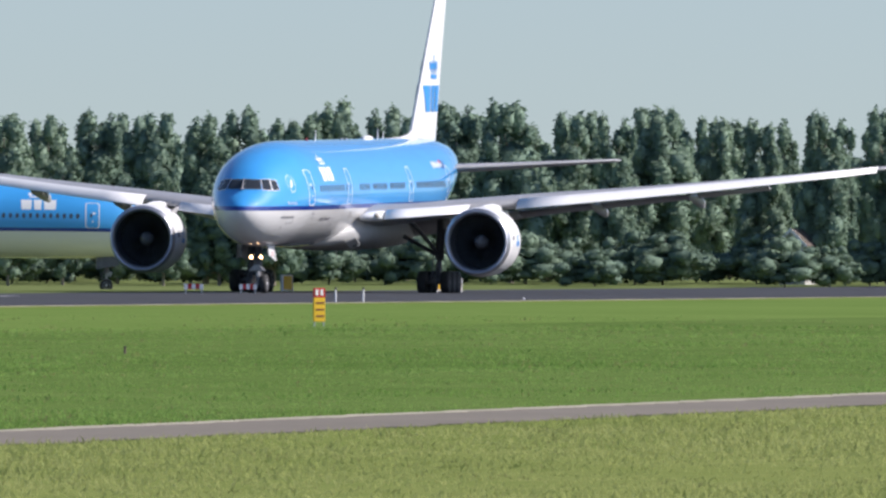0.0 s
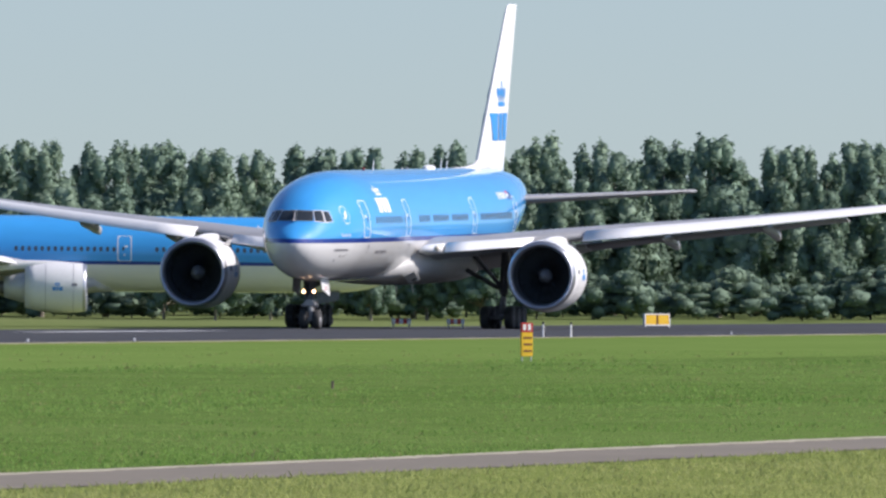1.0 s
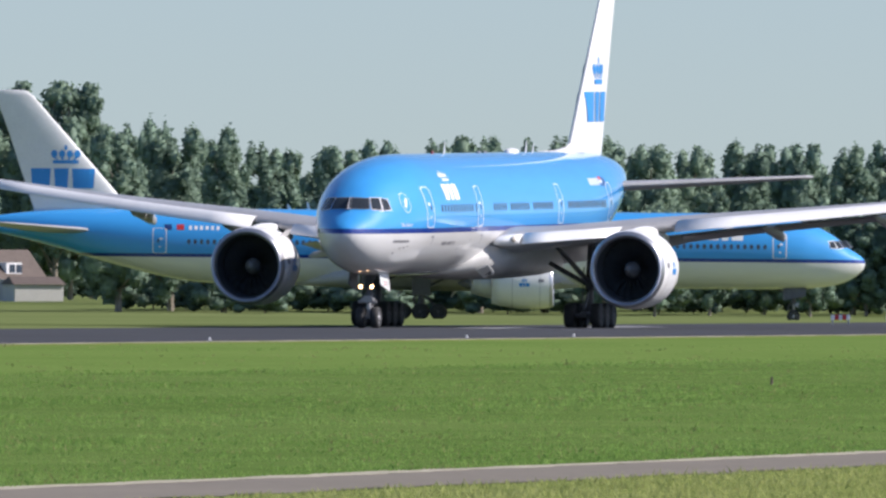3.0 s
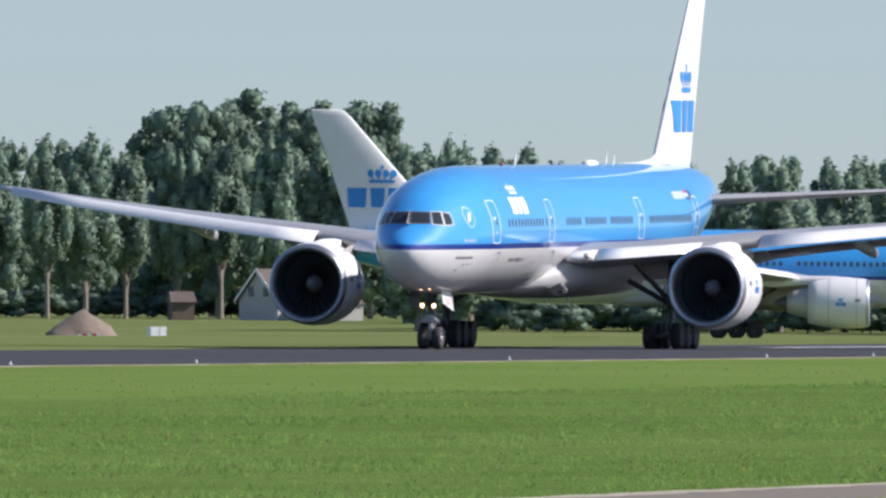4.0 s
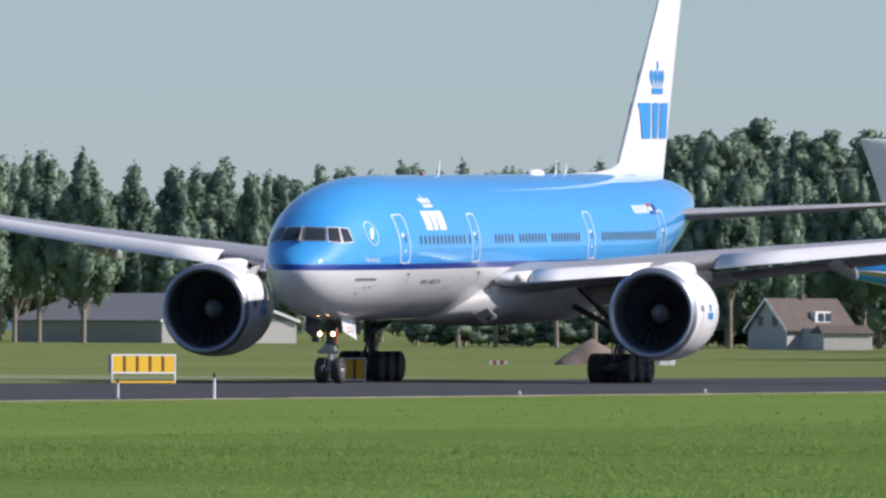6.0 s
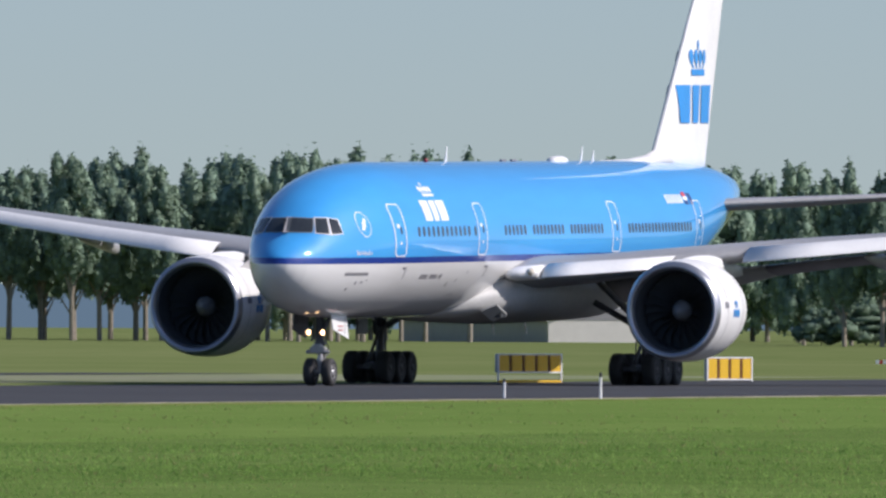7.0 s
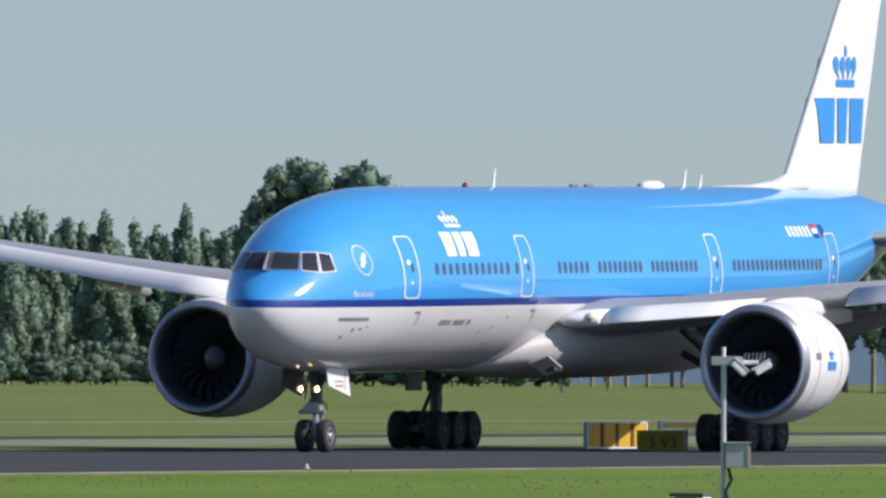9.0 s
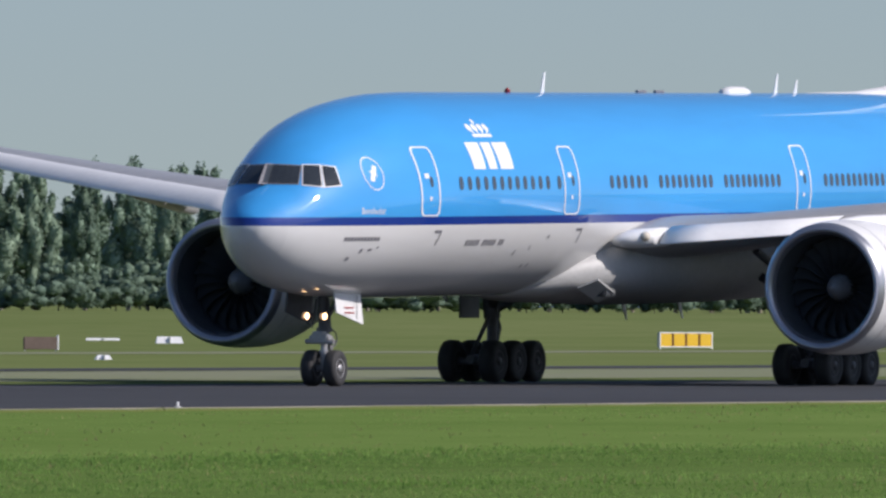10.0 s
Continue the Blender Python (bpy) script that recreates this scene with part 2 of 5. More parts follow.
TAIL = [
    (42.0, 8.93, 2.73, 3.10, 5.83), (45.0, 8.93, 2.90, 3.07, 5.90), (48.0, 8.93, 3.35, 2.95, 6.10), (51.0, 8.92, 4.05, 2.70, 6.40),
    (54.0, 8.86, 4.85, 2.30, 6.75), (57.0, 8.72, 5.70, 1.78, 7.10), (60.0, 8.45, 6.45, 1.10, 7.35), (62.0, 8.15, 6.90, 0.55, 7.50),
    (62.8, 7.9, 7.15, 0.2, 7.52)]


class Body:
    """The measures of one airframe; fore and aft are the lengths of the added body sections."""

    def __init__(self, fore=0.0, aft=0.0):
        self.fore, self.rear = fore, fore + aft
        self.stations = [*[(x + 0.7 * (1 - x / 12.5), *q) for x, *q in NOSE], (28.0 + fore, 8.93, 2.73, 3.10, 5.83), *[(x + fore + aft, *r) for x, *r in TAIL]]
        self.xs = [s[0] for s in self.stations]
        xs = np.array(self.xs)
        self.slopes = []
        for k in range(1, 5):
            v = np.array([s[k] for s in self.stations])
            d = np.diff(v) / np.diff(xs)
            m = np.concatenate([[d[0]], np.where(d[:-1] * d[1:] > 0, 2 * d[:-1] * d[1:] / (d[:-1] + d[1:] + 1e-12), 0), [d[-1]]])
            self.slopes.append((v, m))

    def at(self, x):
        """Top, bottom, half width and widest height, smooth between the stations."""
        i = min(max(int(np.searchsorted(self.xs, x)) - 1, 0), len(self.xs) - 2)
        w = self.xs[i + 1] - self.xs[i]
        t = min(max((x - self.xs[i]) / w, 0.0), 1.0)
        a, b, c, d = 2 * t ** 3 - 3 * t * t + 1, t ** 3 - 2 * t * t + t, -2 * t ** 3 + 3 * t * t, t ** 3 - t * t
        return [float(a * v[i] + b * w * m[i] + c * v[i + 1] + d * w * m[i + 1]) for v, m in self.slopes]

    def half(self, x, z):
        top, bot, wide, mid = self.at(x)
        r = (z - mid) / max((top - mid) if z > mid else (mid - bot), 1e-4)
        return wide * math.sqrt(max(0.0, 1 - r * r))

    def skin(self, x, z, side, off=0.012):
        """The place on the skin at x and z; side -1 port, 1 starboard."""
        return Vector((x, side * (self.half(x, z) + off), z))

    def front(self, u, z, side, off=0.012):
        """The place on the nose at height z, u metres across as seen from the quarter."""
        lo, hi = 0.72, 6.0
        for _ in range(40):
            x = (lo + hi) / 2
            if 0.378 * x + 0.926 * self.half(x, z) < u:
                lo = x
            else:
                hi = x
        h = self.half(lo, z)
        n = Vector((-0.75, h * 0.45, 0.35)).normalized() * off
        return Vector((lo + n.x, side * (h + n.y), z + n.z))


def fuselage_mesh(b, n=64):
    xs = sorted({*[round(x, 3) for x in b.xs], *np.linspace(0.9, 12, 36).round(3), *np.linspace(42 + b.rear, 62.5 + b.rear, 24).round(3)})
    rings = []
    for x in xs:
        # smooth interpolation of the stations
        k = [smooth_at(b, x, i) for i in range(1, 5)]
        top, bot, wide, mid = k
        ring = []
        for j in range(n):
            a = 2 * math.pi * j / n
            s = math.sin(a)
            ring.append((x, wide * math.cos(a), mid + s * ((top - mid) if s > 0 else (mid - bot))))
        rings.append(ring)
    return loft(rings)


def smooth_at(b, x, i):
    return b.at(x)[i - 1]


def outline(points, place, width, steps=5, side_width=None):
    """A band of the given width just inside a closed outline of (x, z), laid on the skin."""
    bm = bmesh.new()
    dense = []
    n = len(points)
    for i in range(n):
        a, c = Vector(points[i]), Vector(points[(i + 1) % n])
        dense += [a.lerp(c, k / steps) for k in range(steps)]
    mid = sum(dense, Vector((0, 0))) / len(dense)
    span = Vector((max(abs(p.x - mid.x) for p in dense), max(abs(p.y - mid.y) for p in dense)))
    inner = [Vector((mid.x + (p.x - mid.x) * (1 - (side_width or width) / span.x), mid.y + (p.y - mid.y) * (1 - width / span.y))) for p in dense]
    vo = [bm.verts.new(place(p.x, p.y)) for p in dense]
    vi = [bm.verts.new(place(p.x, p.y)) for p in inner]
    for i in range(len(dense)):
        j = (i + 1) % len(dense)
        bm.faces.new((vo[i], vo[j], vi[j], vi[i]))
    return bm


def panel(points, place, rows=4, cols=4):
    """A four-cornered panel laid on the skin: corners of (x, z) in order."""
    bm = bmesh.new()
    a, b, c, d = [Vector(p) for p in points]
    grid = [[bm.verts.new(place(*a.lerp(b, i / cols).lerp(d.lerp(c, i / cols), j / rows))) for i in range(cols + 1)] for j in range(rows + 1)]
    for j in range(rows):
        for i in range(cols):
            bm.faces.new((grid[j][i], grid[j][i + 1], grid[j + 1][i + 1], grid[j + 1][i]))
    return bm


def oval(cx, cz, rx, rz, place, n=14, power=1.0):
    bm = bmesh.new()
    pts = []
    for k in range(n):
        a = 2 * math.pi * k / n
        c, s = math.cos(a), math.sin(a)
        pts.append((cx + rx * math.copysign(abs(c) ** power, c), cz + rz * math.copysign(abs(s) ** power, s)))
    bm.faces.new([bm.verts.new(place(*p)) for p in pts])
    return bm


def rounded(x0, x1, z0, z1, r):
    pts = []
    for cx, cz, a0 in ((x1 - r, z1 - r, 0), (x0 + r, z1 - r, 90), (x0 + r, z0 + r, 180), (x1 - r, z0 + r, 270)):
        pts += [(cx + r * math.cos(radians(a0 + k * 30)), cz + r * math.sin(radians(a0 + k * 30))) for k in range(4)]
    return pts


def blocks_mark(x, z, w, h, place):
    """The airline mark as three plain slanted blocks."""
    s = lambda px, pz: place(x + px * w, z + pz * h)
    cut = ((0.0, 0.31), (0.36, 0.59), (0.64, 1.0))
    return [panel([(a + 0.02, 0), (b - 0.02, 0), (b, 1), (a, 1)], s, 4, 4) for a, b in cut]


def crown_mark(x, z, w, place):
    """A band below four discs and a small cross, as plain shapes."""
    parts = [panel([(x, z), (x + w, z), (x + w, z + 0.17 * w), (x, z + 0.17 * w)], place)]
    for k in range(4):
        cx = x + w * (0.05 + 0.3 * k)
        parts.append(oval(cx, z + w * (0.5 - 0.0 * k), 0.125 * w, 0.2 * w, place))
        parts.append(panel([(x + w * (0.12 + 0.22 * k), z + 0.2 * w), (x + w * (0.2 + 0.22 * k), z + 0.2 * w), (cx + 0.05 * w, z + 0.34 * w), (cx - 0.05 * w, z + 0.34 * w)], place))
    parts.append(oval(x + w * 0.5, z + w * 0.82, 0.06 * w, 0.14 * w, place))
    return join(*parts)


def section(x, y, z, chord, thick, n=12, camber=0.015, twist=0.0):
    """An aerofoil ring with its leading edge at x, y, z."""
    pts = []
    for k in range(2 * n):
        u = k / n
        up = u <= 1
        c = 0.5 * (1 - math.cos(math.pi * (u if up else 2 - u)))
        t = 5 * thick * (0.2969 * math.sqrt(c) - 0.126 * c - 0.3516 * c * c + 0.2843 * c ** 3 - 0.1030 * c ** 4)
        zz = (t if up else -t) + camber * 4 * c * (1 - c)
        pts.append((x + c * chord, y, z + (zz - twist * c) * chord))
    return pts


def wing_le(y):
    return 21.2 + 0.675 * (y - 3.0)


def wing_te(y):
    return 35.2 + 0.06 * (y - 3.0) if y < 10 else 35.6 + 0.375 * (y - 10)


def wing_z(y):
    return 4.35 + 0.075 * (y - 3.0) + 0.001 * (y - 3.0) ** 2


def wing_meshes(b, side, raked):
    ys = [1.5, 3.0, 5, 7.5, 10, 12.5, 16, 20, 24, 27, 30.7, 31.6]
    rings, slat_in, slat_out, fl_in, fl_out = [], [], [], [], []
    for y in ys:
        le, te = wing_le(y) + b.fore, wing_te(y) + b.fore
        if raked and y > 29:
            le, te = le + (y - 29) * 0.5, te + (y - 29) * 0.2
        if y == 31.6:
            le += 0.4
        c = te - le
        rings.append(section(le + c * 0.065, side * y, wing_z(y) - 0.006 * c + (0.1 + 0.019 * c) * min(1, max(0, (y - 5) / 6)), c * 0.8, 0.115 - 0.025 * (y - 3) / 27, twist=-0.02))
        droop = 0.35 if y < 10 else 0.2
        flap = section(le + c * 0.84, side * y, wing_z(y) - (0.06 if y > 10 else 0.15) - 0.009 * c, c * 0.2, 0.14, twist=droop)
        if 3.0 <= y <= 10:
            fl_in.append(flap)
        if 10 <= y <= 24:
            fl_out.append(flap)
    for y in (4.3, 5.5, 7.0, 8.7, 11.3, 14, 18, 22, 26, 30.6):
        le, c = wing_le(y) + b.fore, wing_te(y) - wing_le(y)
        nose = section(le - 0.3, side * y, wing_z(y) - 0.012 * c, c * 0.1 + 0.55 if y > 10 else c * 0.06 + 0.55, 0.1, camber=0.09, twist=-0.42)
        (slat_in if y < 10 else slat_out).append(nose)
    return rings, slat_in, slat_out, fl_in, fl_out


def engine(parent, b, side):
    """A large turbofan in its cowl under the wing."""
    x, y, z = 20.9 + b.fore, side * 10.05, 3.03
    outer = [(0.0, 1.80), (0.04, 1.865), (0.12, 1.92), (0.3, 1.975), (0.8, 2.03), (1.6, 2.06), (2.6, 2.05), (3.4, 1.98), (4.2, 1.84), (5.0, 1.64), (5.0, 1.5), (4.6, 1.45)]
    cowl = part("engine_cowl", lathe_open([(x + a, r) for a, r in outer[3:]], (0, y, z)), M_WHITE, parent, "white fan cowl", True, True)
    lip = [(x + a, r) for a, r in [(0.3, 1.977), *reversed(outer[:3]), (0.0, 1.80), (0.015, 1.75), (0.06, 1.70), (0.16, 1.65), (0.26, 1.62)]]
    part("inlet_lip", lathe_open(lip, (0, y, z)), M_LIP, cowl, "polished metal inlet lip", True, True)
    part("inlet_duct", lathe_open([(x + 0.26, 1.622), (x + 0.5, 1.59), (x + 0.9, 1.57), (x + 1.75, 1.57)], (0, y, z)), M_DARK, cowl, "inlet duct with shade painted in", True, True)
    for k in range(22):
        blades = bmesh.new()
        a0 = 2 * math.pi * k / 22
        prev = None
        for j in range(6):
            r = 0.42 + (1.55 - 0.42) * j / 5
            tw = 0.25 + 0.5 * j / 5
            a = a0 + 0.12 * math.sin(j / 5 * 2.6)
            w = 0.2 + 0.055 * j
            pts = [Vector((x + 1.35 + sgn * 0.22 * (1 - 0.3 * j / 5) + 0.1, y + r * math.cos(a + sgn * w * tw / max(r, .4)), z + r * math.sin(a + sgn * w * tw / max(r, .4)))) for sgn in (-1, 1)]
            cur = [blades.verts.new(p) for p in pts]
            if prev:
                blades.faces.new((prev[0], prev[1], cur[1], cur[0]))
            prev = cur
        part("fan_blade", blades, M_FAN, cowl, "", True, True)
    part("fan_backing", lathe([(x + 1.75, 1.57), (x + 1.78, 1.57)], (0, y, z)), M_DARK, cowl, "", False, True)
    part("spinner", lathe([(x + 0.85, 0.02), (x + 0.92, 0.12), (x + 1.05, 0.23), (x + 1.25, 0.34), (x + 1.5, 0.43), (x + 1.7, 0.45)], (0, y, z), n=28), M_SPIN, cowl, "grey spinner", True, True)
    core = part("core_cowl", lathe([(x + 4.4, 1.3), (x + 5.2, 1.22), (x + 6.0, 1.02), (x + 6.7, 0.82), (x + 6.7, 0.7)], (0, y, z), n=36), M_STEEL, cowl, "bare metal core cowl", True, True)
    part("exhaust_plug", lathe([(x + 6.4, 0.62), (x + 7.0, 0.5), (x + 7.7, 0.12), (x + 7.8, 0.02)], (0, y, z), n=24), M_GEAR, cowl, "", True, True)
    for sx, sr in ((1.05, 2.046), (3.3, 1.997)):
        part("cowl_seam", lathe_open([(x + sx, sr + 0.004), (x + sx + 0.03, sr + 0.004)], (0, y, z)), M_GREYMARK, cowl, "", False, True)
    # strake on the inboard side, latch panel and logo outboard
    part("strake", loft([[(x + 1.6, y - side * 1.35, z + 1.52), (x + 2.9, y - side * 1.4, z + 1.5), (x + 2.9, y - side * 1.42, z + 1.46)],
                         [(x + 2.2, y - side * 1.55, z + 1.86), (x + 2.95, y - side * 1.62, z + 1.9), (x + 2.95, y - side * 1.64, z + 1.88)]]), M_WHITE, cowl, "", False, True)

    def on_cowl(u, v):
        r = float(np.interp(u, [a for a, _ in outer[:10]], [q for _, q in outer[:10]])) + 0.012
        a = v / 2.05
        return Vector((x + u, y + side * r * math.cos(a), z + r * math.sin(a)))

    def inner_cowl(u, v):
        r = float(np.interp(u, [a for a, _ in outer[:10]], [q for _, q in outer[:10]])) + 0.012
        a = v / 2.05
        return Vector((x + u, y - side * r * math.cos(a), z + r * math.sin(a)))

    for place, dx in ((on_cowl, 0), (inner_cowl, 0)):
        flip = (side > 0) == (place is on_cowl)
        base = lambda u, v, place=place, flip=flip: place(2.75 - u if flip else 1.75 + u, v)
        for q in blocks_mark(0, -0.25, 0.85, 0.3, base):
            part("mark_block", q, M_LOGO, cowl, "small blue block", False, True)
        part("crown_mark", crown_mark(0.22, 0.12, 0.38, base), M_LOGO, cowl, "small blue crown emblem", False, True)
        part("data_plate", panel([(0.75, 0.12), (1.2, 0.12), (1.2, 0.36), (0.75, 0.36)], place), M_GREYMARK, cowl, "", False, True)
    # pylon up to the wing
    pr = []
    for px, w, z0, z1 in ((1.0, 0.05, 1.9, 2.02), (1.7, 0.2, 1.9, 2.1), (3.0, 0.28, 1.7, 2.18), (5.0, 0.36, 1.5, 2.2), (7.5, 0.34, 1.25, 1.9), (9.5, 0.12, 1.35, 1.75)):
        pr.append([(x + px, y - w, z + z0), (x + px, y + w, z + z0), (x + px, y + w * 0.8, z + z1 - 0.06), (x + px, y, z + z1), (x + px, y - w * 0.8, z + z1 - 0.06)])
    part("pylon", loft(pr), M_WHITE, parent, "white engine pylon", True, True)


def lathe_open(profile, centre, n=64):
    rings = [[Vector((a, r * math.cos(2 * math.pi * k / n), r * math.sin(2 * math.pi * k / n))) + Vector(centre) for k in range(n)] for a, r in profile]
    return loft(rings, caps=False)


def wheel(parent, x, y, r, w, name="wheel"):
    """A tyre with rounded shoulders, a hub on either side."""
    h = w / 2
    t = part(name, lathe([(-h * 0.82, r * 0.52), (-h, r * 0.66), (-h * 0.98, r * 0.84), (-h * 0.8, r * 0.955), (-h * 0.5, r * 0.995), (0, r),
                          (h * 0.5, r * 0.995), (h * 0.8, r * 0.955), (h * 0.98, r * 0.84), (h, r * 0.66), (h * 0.82, r * 0.52)], (x, y, r), "y", 36), M_TYRE, parent, "black rubber tyre", True)
    for s in (-1, 1):
        part("rim", lathe([(s * h * 0.80, r * 0.53), (s * h * 0.9, r * 0.5), (s * h * 0.62, r * 0.42), (s * h * 0.55, r * 0.24), (s * h * 0.95, r * 0.2), (s * h * 0.98, r * 0.02)], (x, y, r), "y", 24), M_RIM if name == "nose_wheel" else M_RIMSHADE, t, "metal wheel hub", True)


def shifted(dx, *bms):
    bm = join(*bms)
    for v in bm.verts:
        v.co.x += dx
    return bm


def nose_gear(parent):
    for s in (-1, 1):
        wheel(parent, 6.55, s * 0.37, 0.55, 0.4, "nose_wheel")
    strut = part("nose_strut", shifted(0.55, rod((6.0, 0, 1.55), (5.9, 0, 3.3), 0.17), rod((6.0, 0, 1.9), (7.6, 0, 3.0), 0.07), rod((6.0, 0, 1.62), (6.0, 0, 1.76), 0.24, n=18),
                                          rod((5.8, -0.3, 1.75), (5.85, -0.2, 2.6), 0.025), rod((5.8, 0.3, 1.75), (5.85, 0.2, 2.6), 0.025)), M_GEAR, parent, "dark grey nose gear strut")
    part("piston", shifted(0.55, rod((6.0, 0, 0.5), (6.0, 0, 1.6), 0.105, n=18), rod((6.0, -0.42, 0.55), (6.0, 0.42, 0.55), 0.08), rod((6.0, 0, 0.98), (6.0, 0, 1.08), 0.15, n=18)), M_RIM, strut, "pale metal lower piston")
    part("torque_link", shifted(0.55, rod((6.12, 0.07, 0.75), (6.48, 0.05, 1.22), 0.045), rod((6.12, -0.07, 0.75), (6.48, -0.05, 1.22), 0.045), rod((6.48, 0, 1.22), (6.15, 0, 1.68), 0.055)), M_GEAR, strut)
    part("steering_collar", join(box(6.32, 0, 1.46, 0.42, 0.62, 0.2, 0.05), rod((6.25, -0.46, 1.34), (6.25, 0.46, 1.34), 0.075), box(6.2, 0, 1.6, 0.3, 0.36, 0.1, 0.03), rod((6.25, -0.48, 1.34), (6.55, -0.2, 1.5), 0.04), rod((6.25, 0.48, 1.34), (6.55, 0.2, 1.5), 0.04)), M_RIM, strut, "pale metal steering unit")
    hose = [(6.75, -0.12, 1.75), (6.95, -0.2, 1.6), (7.0, -0.22, 1.4), (6.9, -0.2, 1.22), (6.7, -0.12, 1.2)]
    part("hose", join(*[rod(a, c, 0.02, n=8) for a, c in zip(hose, hose[1:])]), M_GEAR, strut, "thin dark hose loop")
    for s in (-1, 1):
        low, high = ((5.55, 2.22), (7.4, 1.86)), ((5.55, 2.86), (7.4, 2.86))
        outer = [(x, s * (0.78 + 0.12 * (2.86 - z)), z) for x, z in (low[0], low[1], high[1], high[0])]
        # The starboard door gets dark grey instead of white, as painted shade.
        door = part("nose_gear_door", loft([outer, [(x, y - s * 0.045, z) for x, y, z in outer]]), M_WHITE if s < 0 else M_GEAR, parent, "white open gear door" if s < 0 else "gear door painted dark for shade")
        part("stiffener", box(6.5, s * 0.76, 2.5, 1.5, 0.06, 0.09, 0.02), M_GEAR, door)
        part("door_seam", box(6.95, s * 0.885, 2.38, 0.025, 0.012, 0.7), M_GREYMARK, door)
        part("landing_light", lathe([(6.0, 0.1), (6.02, 0.1), (6.1, 0.03)], (0, s * 0.29, 2.1), n=20), M_LAMP, parent, "lit warm landing light")
        part("lamp_housing", lathe_open([(5.85, 0.12), (5.87, 0.13), (6.1, 0.13), (6.25, 0.04)], (0, s * 0.29, 2.1), 20), M_GEAR, parent, "grey lamp housing")
    for k, j in [(k, j) for k in range(5) for j in range(2)]:
        part("writing_bar", box(6.15 + 0.14 * k, -0.87 - 0.012 * j, 2.36 - 0.15 * j, 0.07, 0.012, 0.045), M_RED, parent, "red bar of writing")
    # Solid dark block in place of the open well's shade.
    part("well_shade", box(6.6, 0, 3.03, 2.2, 1.4, 0.36), M_DARK, parent, "dark block for the shaded wheel well")
    return strut


def main_gear(parent, b, side):
    x0, yc = 31.75 + b.fore, side * 5.68
    for ax in (-1.48, 0, 1.48):
        for s in (-1, 1):
            wheel(parent, x0 + ax, yc + s * 0.7, 0.66, 0.53, "main_wheel")
    part("main_strut", join(rod((x0, yc, 0.75), (x0, yc, 2.3), 0.17), rod((x0, yc, 2.0), (x0 - 0.2, yc + side * 0.2, 4.9), 0.27), rod((x0 - 1.7, yc, 0.72), (x0 + 1.7, yc, 0.72), 0.15),
                            rod((x0, yc, 2.2), (x0 - 0.2, yc - side * 3.1, 3.9), 0.13), rod((x0, yc, 2.3), (x0 - 3.3, yc - side * 1.0, 4.2), 0.13), rod((x0 - 1.5, yc, 0.9), (x0 - 0.2, yc, 2.1), 0.07),
                            rod((x0 + 0.3, yc, 1.1), (x0 + 0.6, yc, 1.7), 0.06), rod((x0 + 0.6, yc, 1.7), (x0 + 0.2, yc, 2.3), 0.06), rod((x0 - 0.3, yc - side * 0.35, 1.0), (x0 - 0.2, yc - side * 0.3, 3.2), 0.03),
                            *[rod((x0 + a, yc - 0.6, 0.66), (x0 + a, yc + 0.6, 0.66), 0.12) for a in (-1.48, 0, 1.48)]), M_GEAR, parent, "dark grey main gear strut and bogie")
    # Strut door coloured dark grey to stand for the shade under the wing.
    part("main_gear_door", box(x0 - 0.1, yc + side * 0.75, 2.95, 1.5, 0.06, 1.9, 0.02), M_GEAR, parent, "strut door painted dark for shade")


def wing_part(parent, b, side, raked=False):
    rings, s_in, s_out, f_in, f_out = wing_meshes(b, side, raked)
    w = part("wing", loft(rings), M_WING, parent, "grey swept wing with lowered slats", True, True)
    part("inboard_slat", loft(s_in), M_SLAT, w, "pale metal inboard slat", True, True)
    part("outboard_slat", loft(s_out), M_SLAT, w, "pale metal outboard slat", True, True)
    part("inboard_flap", loft(f_in), M_WING, w, "", True, True)
    part("outboard_flap", loft(f_out), M_WING, w, "", True, True)
    for y in (6.2, 14.5, 20.0):
        x1, z1 = wing_te(y) + b.fore, wing_z(y)
        part("flap_fairing", loft([[(x1 + a, side * y + r * 0.62 * math.cos(2 * math.pi * k / 14), z1 + dz + r * math.sin(2 * math.pi * k / 14)) for k in range(14)]
                                   for a, r, dz in ((-4.2, 0.03, -0.2), (-3.4, 0.2, -0.28), (-2.0, 0.3, -0.36), (-0.3, 0.34, -0.56), (0.9, 0.26, -0.74), (1.3, 0.05, -0.84))]), M_WING, w, "grey flap track fairing", True, True)
    glove = part("root_glove", loft([section(wing_le(y) + b.fore - fwd, side * y, wing_z(y) + 0.03, 2.6, th, camber=0.02, n=16) for y, fwd, th in ((3.0, 0.05, 0.15), (3.3, 0.3, 0.22), (3.6, 0.37, 0.23), (4.14, 0.38, 0.23), (4.18, 0.3, 0.2))]), M_WHITE, w, "blunt white wing root glove", True, True)
    part("root_light", lathe([(-0.1, 0.02), (-0.07, 0.09), (0.02, 0.15), (0.12, 0.16), (0.2, 0.1)], (wing_le(3.92) + b.fore - 0.36, side * 3.93, wing_z(4) + 0.1), n=18), M_LENS, glove, "pale wing root lamp glass", True, True)
    tipx = wing_le(31.6) + b.fore + 0.6
    part("tip_light", rod((tipx, side * 31.5, wing_z(31.6)), (tipx + 0.5, side * 31.62, wing_z(31.6)), 0.07), M_BEACON if side < 0 else M_STEEL, w, "", False, True)


